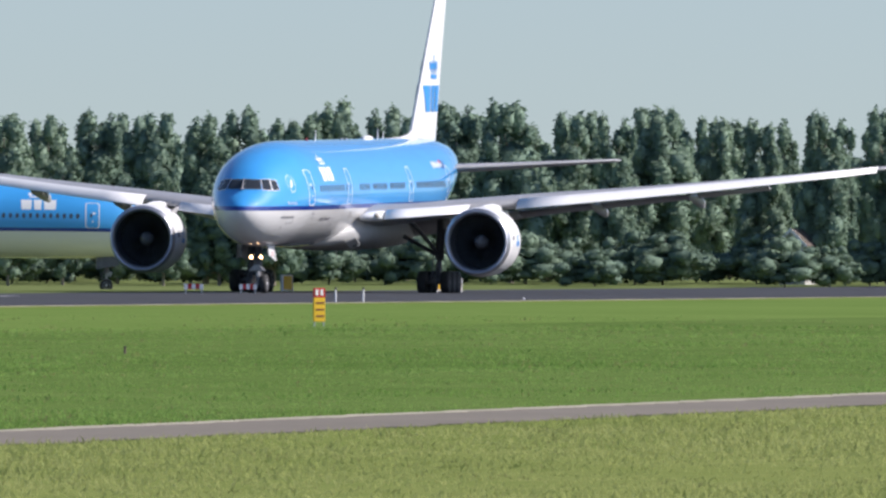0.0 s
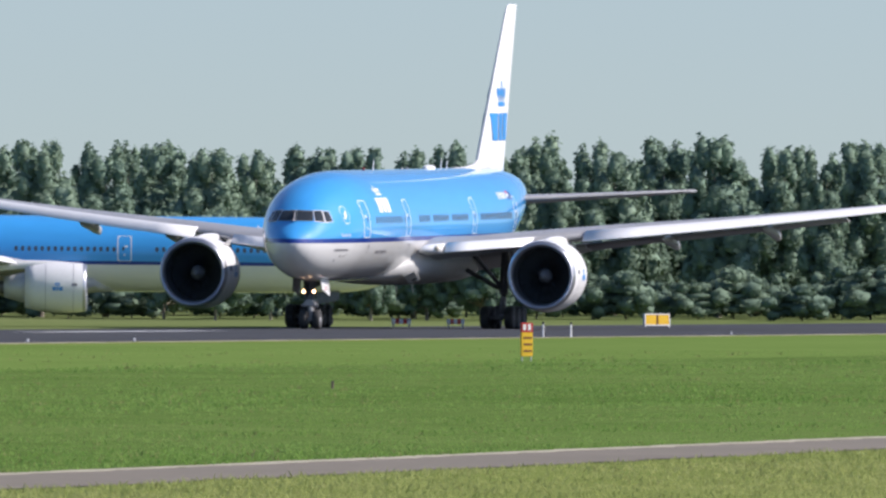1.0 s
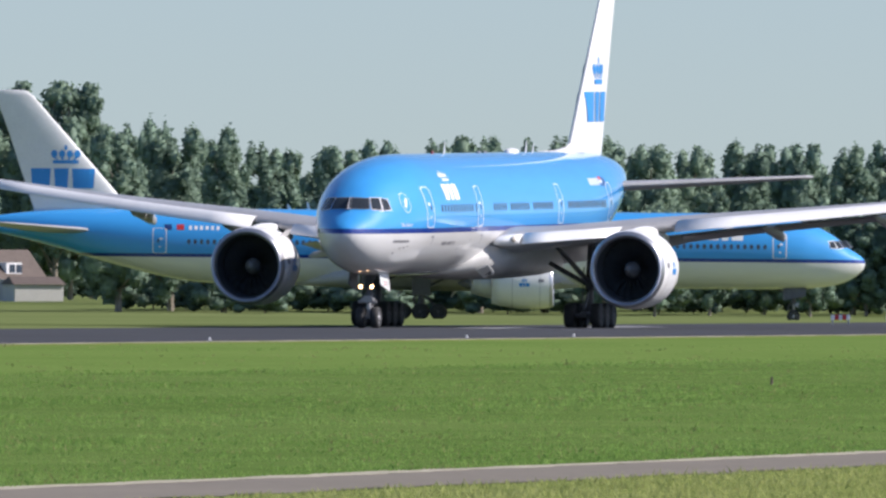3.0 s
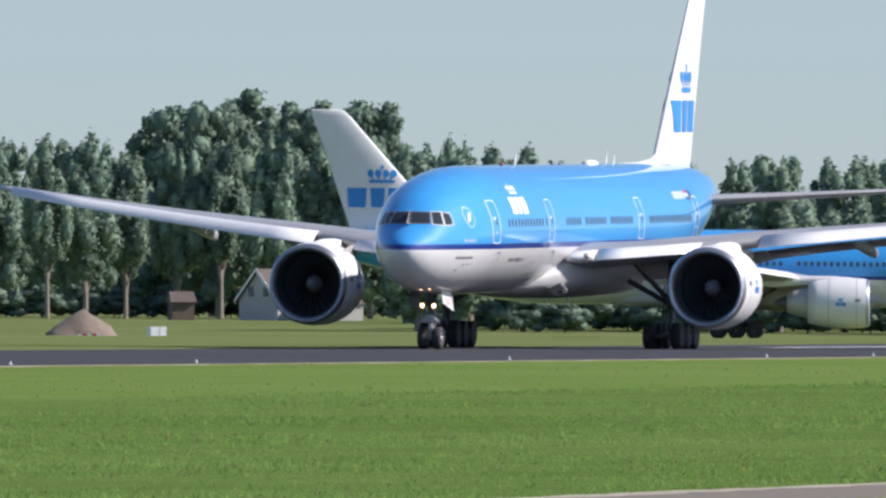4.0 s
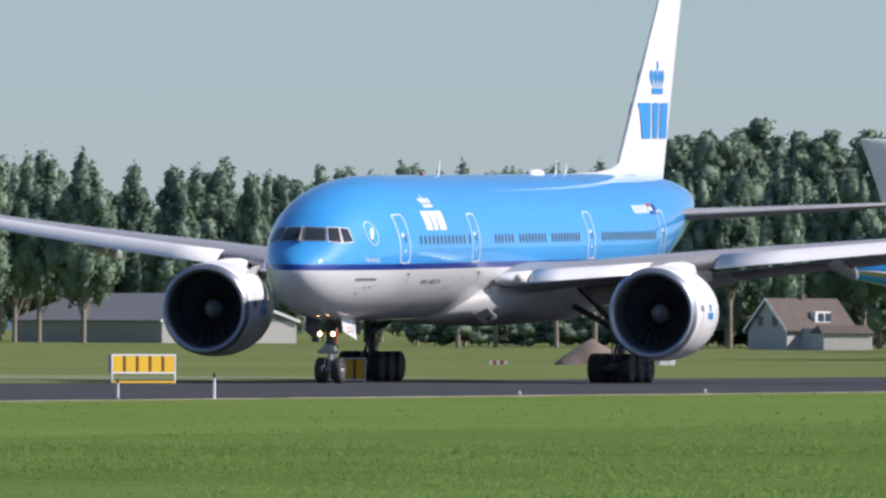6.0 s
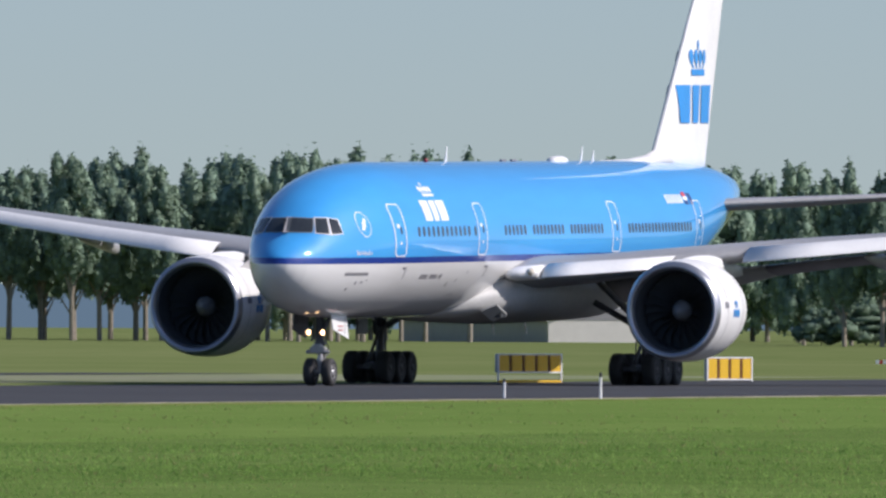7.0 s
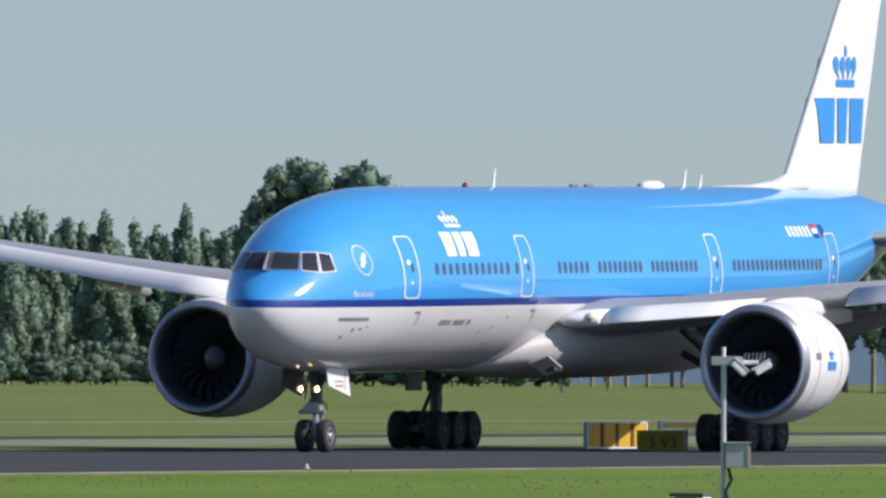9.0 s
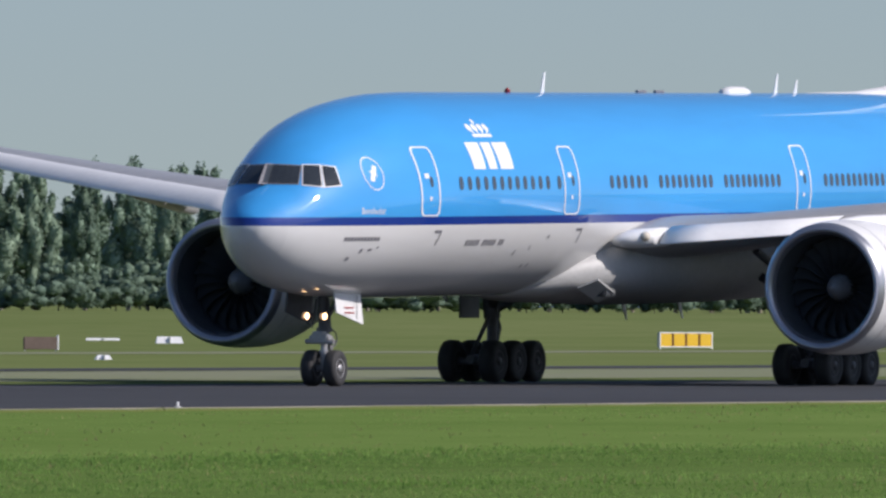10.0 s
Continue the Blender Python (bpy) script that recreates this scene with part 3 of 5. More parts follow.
def airliner(name, label, m, fore=0.0, aft=0.0, side=-1, raked=False, tilt=0.012, paint=None):
    """A twin-engined wide-body airliner; side is the one that carries the fine details."""
    b = Body(fore, aft)
    STANCE[0] = tilt
    plane = thing(name, label, "airplane", m)
    hull = part("fuselage", fuselage_mesh(b), paint or M_BODY, plane, "blue over white painted fuselage", True, True)
    # wing-to-body fairing
    fair = []
    for x, hw, z0, z1 in ((18.6, 1.0, 2.76, 3.2), (20.4, 2.5, 2.62, 4.2), (22.6, 3.4, 2.45, 4.75), (26, 3.65, 2.36, 4.9), (31, 3.65, 2.36, 4.9), (36, 3.45, 2.42, 4.8), (39, 2.6, 2.58, 4.2), (42, 1.0, 2.74, 3.2)):
        ring = []
        for k in range(28):
            a = 2 * math.pi * k / 28
            c, s = math.cos(a), math.sin(a)
            ring.append((x + fore, hw * math.copysign(abs(c) ** 0.75, c), (z0 + z1) / 2 + (z1 - z0) / 2 * math.copysign(abs(s) ** 0.8, s)))
        fair.append(ring)
    part("wing_fairing", loft(fair), M_BELLY, plane, "wing to body fairing greyed for shade", True, True)
    for s in (-1, 1):
        hinge, tip = [(20.0 + fore, s * 2.35, 2.95), (20.2 + fore, s * 2.95, 3.2)], [(21.2 + fore, s * 2.5, 2.5), (21.3 + fore, s * 3.02, 2.8)]
        flap = part("outlet_door", loft([[*hinge, *reversed(tip)], [Vector(q) + Vector((0.02, 0, 0.05)) for q in (*hinge, *reversed(tip))]]), M_BELLY, plane, "open grey outlet door below the fairing", False, True)
        # A dark block stands in for the shade inside the outlet.
        part("outlet_shade", box(21.25 + fore, s * 2.7, 2.82, 0.8, 0.45, 0.26, 0.04), M_DARK, flap, "dark block for the outlet's shade", False, True)
        wing_part(plane, b, s, raked)
        engine(plane, b, s)
        main_gear(plane, b, s)
    nose_gear(plane)
    r = b.rear
    # tail surfaces
    fin_rows = [(8.3, 50.1, 58.6, 0.085), (9.0, 50.9, 58.8, 0.09), (12, 53.5, 59.8, 0.1), (15, 56.15, 60.8, 0.1), (18.0, 58.8, 61.9, 0.1), (18.42, 59.3, 62.0, 0.07), (18.5, 59.8, 61.95, 0.03)]
    ring = []
    for z, le, te, th in fin_rows:
        ring.append([(px + r, py, z) for px, _, py in [(p[0], 0, p[2]) for p in section(le, 0, 0, te - le, th, camber=0)]])
    fin = part("fin", loft(ring), M_WHITE, plane, "white tail fin", True, True)

    def on_fin(s):
        def place(u, z):
            le, te = (float(np.interp(z, [q[0] for q in fin_rows], [q[k] for q in fin_rows])) for k in (1, 2))
            c = min(max((u - le) / (te - le), 0.02), 0.98)
            t = 0.5 * (0.2969 * math.sqrt(c) - 0.126 * c - 0.3516 * c * c + 0.2843 * c ** 3 - 0.103 * c ** 4) * (te - le)
            return Vector((u + r, s * (t + 0.03), z))
        return place
    for s in (-1, 1):
        pl = on_fin(s)
        base = (lambda u, v, pl=pl: pl(53.7 + u, v)) if s < 0 else (lambda u, v, pl=pl: pl(58.95 - u, v))
        for q in blocks_mark(0, 10.5, 5.25, 1.6, base):
            part("mark_block", q, M_LOGO, fin, "large blue block", False, True)
        part("crown_mark", crown_mark(0, 0, 2.1, lambda u, v, base=base: base(1.8 + u, 12.5 + 0.75 * v)), M_LOGO, fin, "blue crown emblem", False, True)
    part("dorsal_fillet", loft([[(x + r, -w, 8.86), (x + r, -w * 0.3, 8.9 + h * 0.6), (x + r, 0, 8.93 + h), (x + r, w * 0.3, 8.9 + h * 0.6), (x + r, w, 8.86)] for x, w, h in ((43.5, 0.05, 0.01), (47.5, 0.4, 0.06), (50, 0.6, 0.22), (52, 0.7, 0.6))]),
         M_WHITE, plane, "", True, True)
    for s in (-1, 1):
        rings = []
        for y, le, te, z in ((0.3, 52.6, 59.6, 7.0), (1.6, 53.6, 59.9, 7.08), (4, 55.4, 60.7, 7.2), (7.5, 58.1, 61.9, 7.4), (10.4, 60.4, 62.9, 7.57), (10.78, 61.0, 63.0, 7.6)):
            rings.append(section(le + r, s * y, z, te - le, 0.09, camber=-0.005))
        part("tailplane", loft(rings), M_WING, plane, "grey tailplane", True, True)

    # cabin windows, doors and marks on the seen side
    skin = lambda x, z: b.skin(x, z, side)
    for x in (7.75, 17.85, 36.0, 48.3):
        xx = x + (0 if x < 12 else fore if x < 30 else r if x > 40 else fore)
        d = part("cabin_door", outline(rounded(xx - 0.58, xx + 0.58, 5.22, 7.3, 0.2), skin, 0.04, 9, 0.075), M_MARK, hull, "white outlined cabin door", False, True)
        part("door_window", oval(xx + 0.1, 6.25, 0.1, 0.17, skin), M_PANE, d, "", False, True)
        part("door_handle", panel([(xx - 0.25, 6.35), (xx + 0.0, 6.35), (xx + 0.0, 6.5), (xx - 0.25, 6.5)], skin), M_MARK, d, "", False, True)
        part("door_panel_mark", oval(xx - 0.02, 5.75, 0.07, 0.07, skin), M_MARK, d, "", False, True)
    runs = [(9.75, 16.05, 12), (16.9, 16.9, 1), (20.9, 23.5, 6), (24.7, 28.6, 9), (29.8, 34.0, 10), (37.8, 46.7, 20)]
    if fore:
        runs = [(8.95, 20.5, 22), (24.0, 32.0, 16), (33.5, 40.0, 13), (43.0, 56.0, 26)]
    for x0, x1, n in runs:
        for k in range(n):
            x = x0 + (x1 - x0) * k / max(1, n - 1)
            part("cabin_window", oval(x, 6.2, 0.14, 0.21, skin, 12, 0.8), M_PANE, hull, "", False, True)
    # flight deck glazing
    panes = [((0.70, 6.22), (1.82, 6.20), (1.88, 6.72), (0.89, 6.76)), ((1.97, 6.18), (2.52, 6.12), (2.42, 6.74), (1.95, 6.74)), ((2.62, 6.11), (3.06, 6.16), (2.86, 6.68), (2.5, 6.73))]
    for s in (-1, 1):
        front = lambda u, z, s=s: b.front(u, z, s, 0.03)
        rim = lambda u, z, s=s: b.front(u, z, s, 0.018)
        for q, trim in zip(panes, (M_GREYMARK, M_MARK, M_MARK)):
            g = part("windscreen_pane", panel(q, front, 5, 5), M_GLASS, hull, "dark flight deck glass", False, True)
            mid = sum((Vector(p) for p in q), Vector((0, 0))) / 4
            part("window_frame", panel([tuple(mid + (Vector(p) - mid) + Vector((math.copysign(0.035, p[0] - mid.x), math.copysign(0.03, p[1] - mid.y)))) for p in q], rim, 5, 5), trim, g, "white window frame" if trim is M_MARK else "dark window frame", False, True)
    if side < 0:
        flip = lambda u, v: skin(u, v)
        for q in blocks_mark(10.75, 6.62, 2.95, 0.8, flip):
            part("mark_block", q, M_MARK, hull, "white block", False, True)
        part("crown_mark", crown_mark(0, 0, 1.35, lambda u, v: skin(11.65 + u, 7.58 + 0.42 * v)), M_MARK, hull, "white crown emblem", False, True)
        ring_mark = outline([(5.05 + 0.42 * math.cos(k * 0.3142), 6.5 + 0.5 * math.sin(k * 0.3142)) for k in range(20)], skin, 0.03, 1)
        part("alliance_mark", join(ring_mark, panel([(4.85, 6.3), (5.0, 6.25), (5.28, 6.7), (5.13, 6.75)], skin), panel([(4.9, 6.55), (5.02, 6.5), (5.2, 6.4), (5.1, 6.62)], skin)), M_MARK, hull, "white round emblem", False, True)
        curve = bpy.data.curves.new("lettering", "FONT")
        curve.body, curve.size, curve.resolution_u = "Borobudur", 0.28, 2
        tmp = bpy.data.objects.new("lettering", curve)
        me = bpy.data.meshes.new_from_object(tmp)
        bm = bmesh.new()
        bm.from_mesh(me)
        for v in bm.verts:
            v.co = skin(4.3 + v.co.x * 0.85, 5.3 + v.co.y)
        bpy.data.objects.remove(tmp)
        part("aircraft_name", bm, M_MARK, hull, "white painted name", False, True)
        for k in range(6):
            part("registration_bar", panel([(44.1 + 0.42 * k, 7.18), (44.34 + 0.42 * k, 7.18), (44.34 + 0.42 * k, 7.54), (44.1 + 0.42 * k, 7.54)], skin, 2, 2), M_MARK, hull, "white bar of writing", False, True)
        for dz, mm in ((0.0, M_NAVYMARK), (0.17, M_MARK), (0.34, M_RED)):
            part("flag_stripe", panel([(46.7, 7.12 + dz), (47.25, 7.12 + dz), (47.25, 7.29 + dz), (46.7, 7.29 + dz)], skin), mm, hull, "", False, True)
        part("flag", panel([(47.5, 7.12), (48.0, 7.12), (48.0, 7.6), (47.5, 7.6)], skin), M_NAVYMARK, hull, "dark blue flag", False, True)
        for k in range(11):
            part("writing_bar", panel([(3.7 + 0.15 * k, 4.5), (3.81 + 0.15 * k, 4.5), (3.81 + 0.15 * k, 4.62), (3.7 + 0.15 * k, 4.62)], skin, 1, 1), M_GREYMARK, hull, "grey bar of writing", False, True)
        for k in range(14):
            if k not in (5, 11):
                part("writing_bar", panel([(10.7 + 0.2 * k, 4.32), (10.83 + 0.2 * k, 4.32), (10.86 + 0.2 * k, 4.5), (10.73 + 0.2 * k, 4.5)], skin, 1, 1), M_GREYMARK, hull, "grey bar of writing", False, True)
        for x in (8.3, 18.6):
            part("door_mark", join(panel([(x, 4.72), (x + 0.45, 4.72), (x + 0.45, 4.8), (x, 4.8)], skin, 1, 2), panel([(x + 0.3, 4.35), (x + 0.37, 4.35), (x + 0.45, 4.74), (x + 0.38, 4.74)], skin, 2, 1)), M_GREYMARK, hull, "", False, True)
        for x, z, w, h in ((4.6, 4.15, 0.1, 0.12), (4.95, 4.2, 0.16, 0.07), (5.3, 4.28, 0.1, 0.05), (4.1, 3.92, 0.14, 0.1), (14.6, 4.0, 0.1, 0.16), (15.6, 4.15, 0.08, 0.14), (15.9, 3.6, 0.1, 0.12), (16.3, 3.62, 0.1, 0.12), (16.6, 4.5, 0.12, 0.1)):
            part("vent", panel([(x, z), (x + w, z), (x + w * 1.3, z + h), (x + w * 0.3, z + h)], skin, 1, 1), M_GREYMARK, hull, "", False, True)
    else:
        for q in blocks_mark(0, 6.7, 2.9, 0.8, lambda u, v: skin(13.6 - u, v)):
            part("mark_block", q, M_MARK, hull, "white block", False, True)
        part("crown_mark", crown_mark(0, 0, 1.35, lambda u, v: skin(12.9 - u, 7.68 + 0.42 * v)), M_MARK, hull, "white crown emblem", False, True)
        for k in range(6):
            part("registration_bar", panel([(56 - 0.45 * k, 7.18), (55.76 - 0.45 * k, 7.18), (55.76 - 0.45 * k, 7.5), (56 - 0.45 * k, 7.5)], skin, 2, 2), M_MARK, hull, "white bar of writing", False, True)
        part("flag", panel([(57, 7.15), (56.4, 7.15), (56.4, 7.6), (57, 7.6)], skin), M_RED, hull, "red and white flag", False, True)
        part("flag", panel([(58, 7.15), (57.4, 7.15), (57.4, 7.6), (58, 7.6)], skin), M_NAVYMARK, hull, "dark blue flag", False, True)
    # aerials and domes
    for x, h in ((22.6, 0.62), (41.0, 0.6), (42.6, 0.42)):
        x += fore
        part("blade_aerial", loft([[(x - 0.2, -0.02, 8.9), (x + 0.1, 0, 8.9), (x - 0.2, 0.02, 8.9)], [(x + 0.06, -0.01, 8.93 + h), (x + 0.18, 0, 8.93 + h), (x + 0.06, 0.01, 8.93 + h)]]), M_WHITE, hull, "white blade aerial", False, True)
    part("satellite_dome", loft([[(36.7 + fore + a, 0.32 * w * math.cos(k * 0.5236), 8.93 + 0.2 * w * math.sin(k * 0.5236)) for k in range(12)] for a, w in ((0, 0.1), (0.2, 0.75), (0.6, 1), (1.4, 1), (1.75, 0.7), (1.9, 0.1))]), M_WHITE, hull, "white aerial dome", True, True)
    part("beacon", lathe([(8.92, 0.1), (9.0, 0.09), (9.06, 0.03)], (19.9 + fore, 0, 0), "z", 12), M_BEACON, hull, "red beacon", True, True)
    for x in (30.2, 31.6):
        part("low_aerial", box(x + fore, 0, 8.96, 0.7, 0.1, 0.09, 0.02), M_GREYMARK, hull, "", False, True)
    for x in (29.0, 33.4):
        part("belly_aerial", loft([[(x + fore - 0.2, -0.03, 2.4), (x + fore + 0.15, 0, 2.4), (x + fore - 0.2, 0.03, 2.4)], [(x + fore + 0.2, -0.01, 1.85), (x + fore + 0.3, 0, 1.85), (x + fore + 0.2, 0.01, 1.85)]]), M_WHITE, hull, "", False, True)
    return plane


# ---- the ground ----
def sheet(name, x0, x1, y0, y1, z, mat, nx=1, ny=1, wobble=0.0, label="", category="", seed=1):
    """A flat sheet with wavering long edges."""
    rnd = random.Random(seed)
    bm = bmesh.new()
    grid = []
    for j in range(ny + 1):
        row = []
        for i in range(nx + 1):
            y = y0 + (y1 - y0) * j / ny
            if j in (0, ny):
                y += rnd.uniform(-wobble, wobble)
            row.append(bm.verts.new((x0 + (x1 - x0) * i / nx, y, z)))
        grid.append(row)
    for j in range(ny):
        for i in range(nx):
            bm.faces.new((grid[j][i], grid[j][i + 1], grid[j + 1][i + 1], grid[j + 1][i]))
    ob = part(name, bm, mat)
    return tagged(ob, label, category, kind="structure")


def ground_z(x, y):
    """The field dips a little behind the runway."""
    d = math.hypot(x, y)
    t = min(max((d - 1020) / 160, 0), 1)
    u = min(max((1600 - d) / 170, 0), 1)
    side = min(max((math.degrees(math.atan2(y, x)) - 20.2) / 1.2, 0), 1)
    far = min(max((d - 1350) / 450, 0), 1)
    return -0.85 * t * t * (3 - 2 * t) * u * u * (3 - 2 * u) + 1.15 * side * side * (3 - 2 * side) * far * far * (3 - 2 * far)


def ground_sheet():
    bm = bmesh.new()
    xs, ys = [-600, 0, 300, 600, *range(800, 1960, 26), 2400, 4800], [-1500, -400, 0, *range(100, 960, 33), 1300, 2200, 4500]
    grid = [[bm.verts.new((x, y, ground_z(x, y))) for x in xs] for y in ys]
    for a, c in zip(grid, grid[1:]):
        for i in range(len(xs) - 1):
            bm.faces.new((a[i], a[i + 1], c[i + 1], c[i]))
    return tagged(part("ground", bm, M_FIELD), "flat mown green grass airfield ground", "ground", kind="structure")


ground_sheet()
sheet("meadow", 60, 900, 54.2, 118, 0.004, M_GRASS, 150, 1, 0.5, "lush green grass between path and runway", "ground", 14)
sheet("mown_strip", 100, 1000, 117, 168, 0.005, M_MOWN, 200, 1, 0.6, "paler closely mown grass strip", "ground", 11)
sheet("dry_verge", 60, 520, 10, 50.0, 0.005, M_PALE, 150, 1, 0.3, "pale dry grass on the near side of the path", "ground", 12)
sheet("dry_verge", 100, 1000, 164.5, 168.5, 0.009, M_PALE, 400, 1, 0.7, "pale dry grass beside the runway", "ground", 13)
sheet("runway", -400, 1600, 170, 217, 0.012, M_ASPHALT, 400, 2, 0.25, "dark grey asphalt runway with pale worn edges", "runway", 3)
sheet("verge", -400, 1600, 167.6, 170.3, 0.008, M_SAND, 500, 1, 0.5, "strip of dry bare soil beside the runway", "verge", 4)
sheet("path", 60, 520, 50.2, 54.0, 0.012, M_PATH, 300, 1, 0.2, "narrow grey asphalt path through the grass", "path", 5)
sheet("path_verge", 60, 520, 53.8, 54.5, 0.016, M_SAND, 400, 1, 0.15, "dry sandy edge beside the path", "verge", 6)
sheet("taxiway", 300, 745, 258, 268, 0.012, M_ASPHALT, 40, 2, 0.3, "grey asphalt taxiway behind the runway", "taxiway", 7)
sheet("runway_marking", 808, 846, 203.5, 206.0, 0.017, M_MARKING, 8, 1, 0.05, "worn white painted runway marking", "marking", 8)
sheet("concrete_apron", 380, 740, 226, 256, 0.01, M_APRON, 60, 2, 0.6, "pale worn concrete strip beside the taxiway", "apron", 9)
sheet("bare_patch", 641, 655, 238.0, 246.5, 0.018, M_SAND, 20, 1, 0.8, "pinkish patch of bare soil beside the taxiway", "soil", 15)
sheet("far_taxiway", 300, 900, 338, 350, 0.012, M_APRON, 40, 2, 0.3, "worn grey-brown taxiway far behind the runway", "taxiway", 10)


def grass_bank():
    """A low uneven grassy bank on the far field."""
    bm = bmesh.new()
    grid = []
    for i in range(81):
        a, row = radians(18.6 + 3.4 * i / 80), []
        for j in range(13):
            d = 1090 + 10 * j
            swell = math.sin(math.pi * j / 12) ** 2 * math.sin(math.pi * i / 80) ** 0.6
            h = swell * (0.5 + 0.3 * noise.noise(Vector((i * 0.13, j * 0.3, 3.0))) + 0.16 * noise.noise(Vector((i * 0.5, j * 0.6, 8.0))))
            x, y = d * math.cos(a), d * math.sin(a)
            row.append(bm.verts.new((x, y, ground_z(x, y) - 0.03 + max(0.0, h))))
        grid.append(row)
    for a, c in zip(grid, grid[1:]):
        for j in range(12):
            bm.faces.new((a[j], c[j], c[j + 1], a[j + 1]))
    bmesh.ops.recalc_face_normals(bm, faces=bm.faces)
    return tagged(part("grass_bank", bm, M_FIELD, None, "", True), "low uneven grassy bank across the far field", "bank", kind="structure")


grass_bank()


def grass_field(name, mat, n, seed, near, far, y0, y1, height, label):
    """Blades of grass strewn over a strip that the camera sweeps, taller in drifts."""
    rs = np.random.RandomState(seed)
    a = np.radians(rs.uniform(-80.0, -63.2, n))
    d = near * (far / near) ** rs.uniform(0, 1, n)
    x, y = -np.sin(a) * d, np.cos(a) * d
    drift = 0.5 + 0.5 * np.sin(x * 0.07 + 2 * np.sin(y * 0.19)) * np.sin(y * 0.27 + 1.7 * np.sin(x * 0.043))
    keep = (y > y0) & (y < y1) & ~((y > 50.3) & (y < 54.2)) & (rs.uniform(0, 1, n) < 0.35 + 0.65 * drift)
    x, y, d, drift = x[keep], y[keep], d[keep], drift[keep]
    k = len(x)
    h = height * (0.5 + 0.7 * drift) * rs.uniform(0.5, 1.2, k)
    w = 0.0045 + 0.00004 * d
    verts = np.zeros((k, 4, 3, 3))
    for j in range(4):
        t = rs.uniform(0, 2 * np.pi, k)
        bx, by = x + rs.normal(0, 0.1, k), y + rs.normal(0, 0.1, k)
        verts[:, j, 0] = np.stack([bx - w * np.cos(t), by - w * np.sin(t), 0 * bx], -1)
        verts[:, j, 1] = np.stack([bx + w * np.cos(t), by + w * np.sin(t), 0 * bx], -1)
        lean = rs.normal(0, 0.6, (k, 2)) * h[:, None]
        verts[:, j, 2] = np.stack([bx + lean[:, 0], by + lean[:, 1], h * rs.uniform(0.6, 1.1, k)], -1)
    me = bpy.data.meshes.new(name)
    me.from_pydata(verts.reshape(-1, 3).tolist(), [], np.arange(k * 12).reshape(-1, 3).tolist())
    me.materials.append(mat)
    return tagged(new(name, me), label, "grass", kind="stuff")


grass_field("grass", M_BLADE, 110000, 1, 165, 560, 54.4, 120, 0.07, "short uneven green grass blades")
grass_field("mown_grass", M_BLADE, 30000, 3, 165, 640, 112, 167, 0.05, "short pale mown grass blades")
grass_field("verge_grass", M_PALEBLADE, 70000, 4, 165, 300, 10, 50, 0.085, "pale uneven grass blades beside the path")
grass_field("dry_grass", M_DRY, 7000, 2, 165, 620, 10, 167, 0.1, "scattered dry yellowish grass stalks")


# ---- trees and far things ----
def polar(yaw, d):
    a = radians(yaw)
    x, y = -math.sin(a) * d, math.cos(a) * d
    return Vector((x, y, ground_z(x, y)))


def leaf_material(name, c1, c2, thin):
    """Foliage: colour varies from clump to clump, from tree to tree and in soft patches; thin leaves let light through."""
    m = bpy.data.materials.new(name)
    m.use_nodes = True
    n, l = m.node_tree.nodes, m.node_tree.links
    b = n["Principled BSDF"]
    geo, info, ramp, tc = n.new("ShaderNodeNewGeometry"), n.new("ShaderNodeObjectInfo"), n.new("ShaderNodeValToRGB"), n.new("ShaderNodeTexCoord")
    patch = n.new("ShaderNodeTexNoise")
    patch.inputs["Scale"].default_value, patch.inputs["Detail"].default_value = 0.9, 6
    l.new(tc.outputs["Object"], patch.inputs["Vector"])
    total = patch.outputs["Fac"]
    for source, share in ((geo.outputs["Random Per Island"], 0.35), (info.outputs["Random"], 0.45)):
        add = n.new("ShaderNodeMath")
        add.operation = "MULTIPLY_ADD"
        add.inputs[1].default_value = share
        l.new(source, add.inputs[0])
        l.new(total, add.inputs[2])
        total = add.outputs[0]
    unit = n.new("ShaderNodeMapRange")
    unit.inputs["From Min"].default_value, unit.inputs["From Max"].default_value = 0.4, 1.4
    l.new(total, unit.inputs["Value"])
    ramp.color_ramp.elements[0].color, ramp.color_ramp.elements[1].color = (*c1, 1), (*c2, 1)
    l.new(unit.outputs[0], ramp.inputs["Fac"])
    l.new(ramp.outputs["Color"], b.inputs["Base Color"])
    b.inputs["Roughness"].default_value = 0.7
    b.inputs["Specular IOR Level"].default_value = 0.1
    leafy, bump = n.new("ShaderNodeTexNoise"), n.new("ShaderNodeBump")
    leafy.inputs["Scale"].default_value, leafy.inputs["Detail"].default_value = 3.2, 5
    bump.inputs["Strength"].default_value, bump.inputs["Distance"].default_value = 0.7, 0.12
    l.new(tc.outputs["Object"], leafy.inputs["Vector"])
    l.new(leafy.outputs["Fac"], bump.inputs["Height"])
    l.new(bump.outputs["Normal"], b.inputs["Normal"])
    if thin:
        see, both = n.new("ShaderNodeBsdfTranslucent"), n.new("ShaderNodeMixShader")
        both.inputs["Fac"].default_value = thin
        l.new(ramp.outputs["Color"], see.inputs["Color"])
        l.new(b.outputs[0], both.inputs[1])
        l.new(see.outputs[0], both.inputs[2])
        l.new(both.outputs[0], n["Material Output"].inputs["Surface"])
    return m


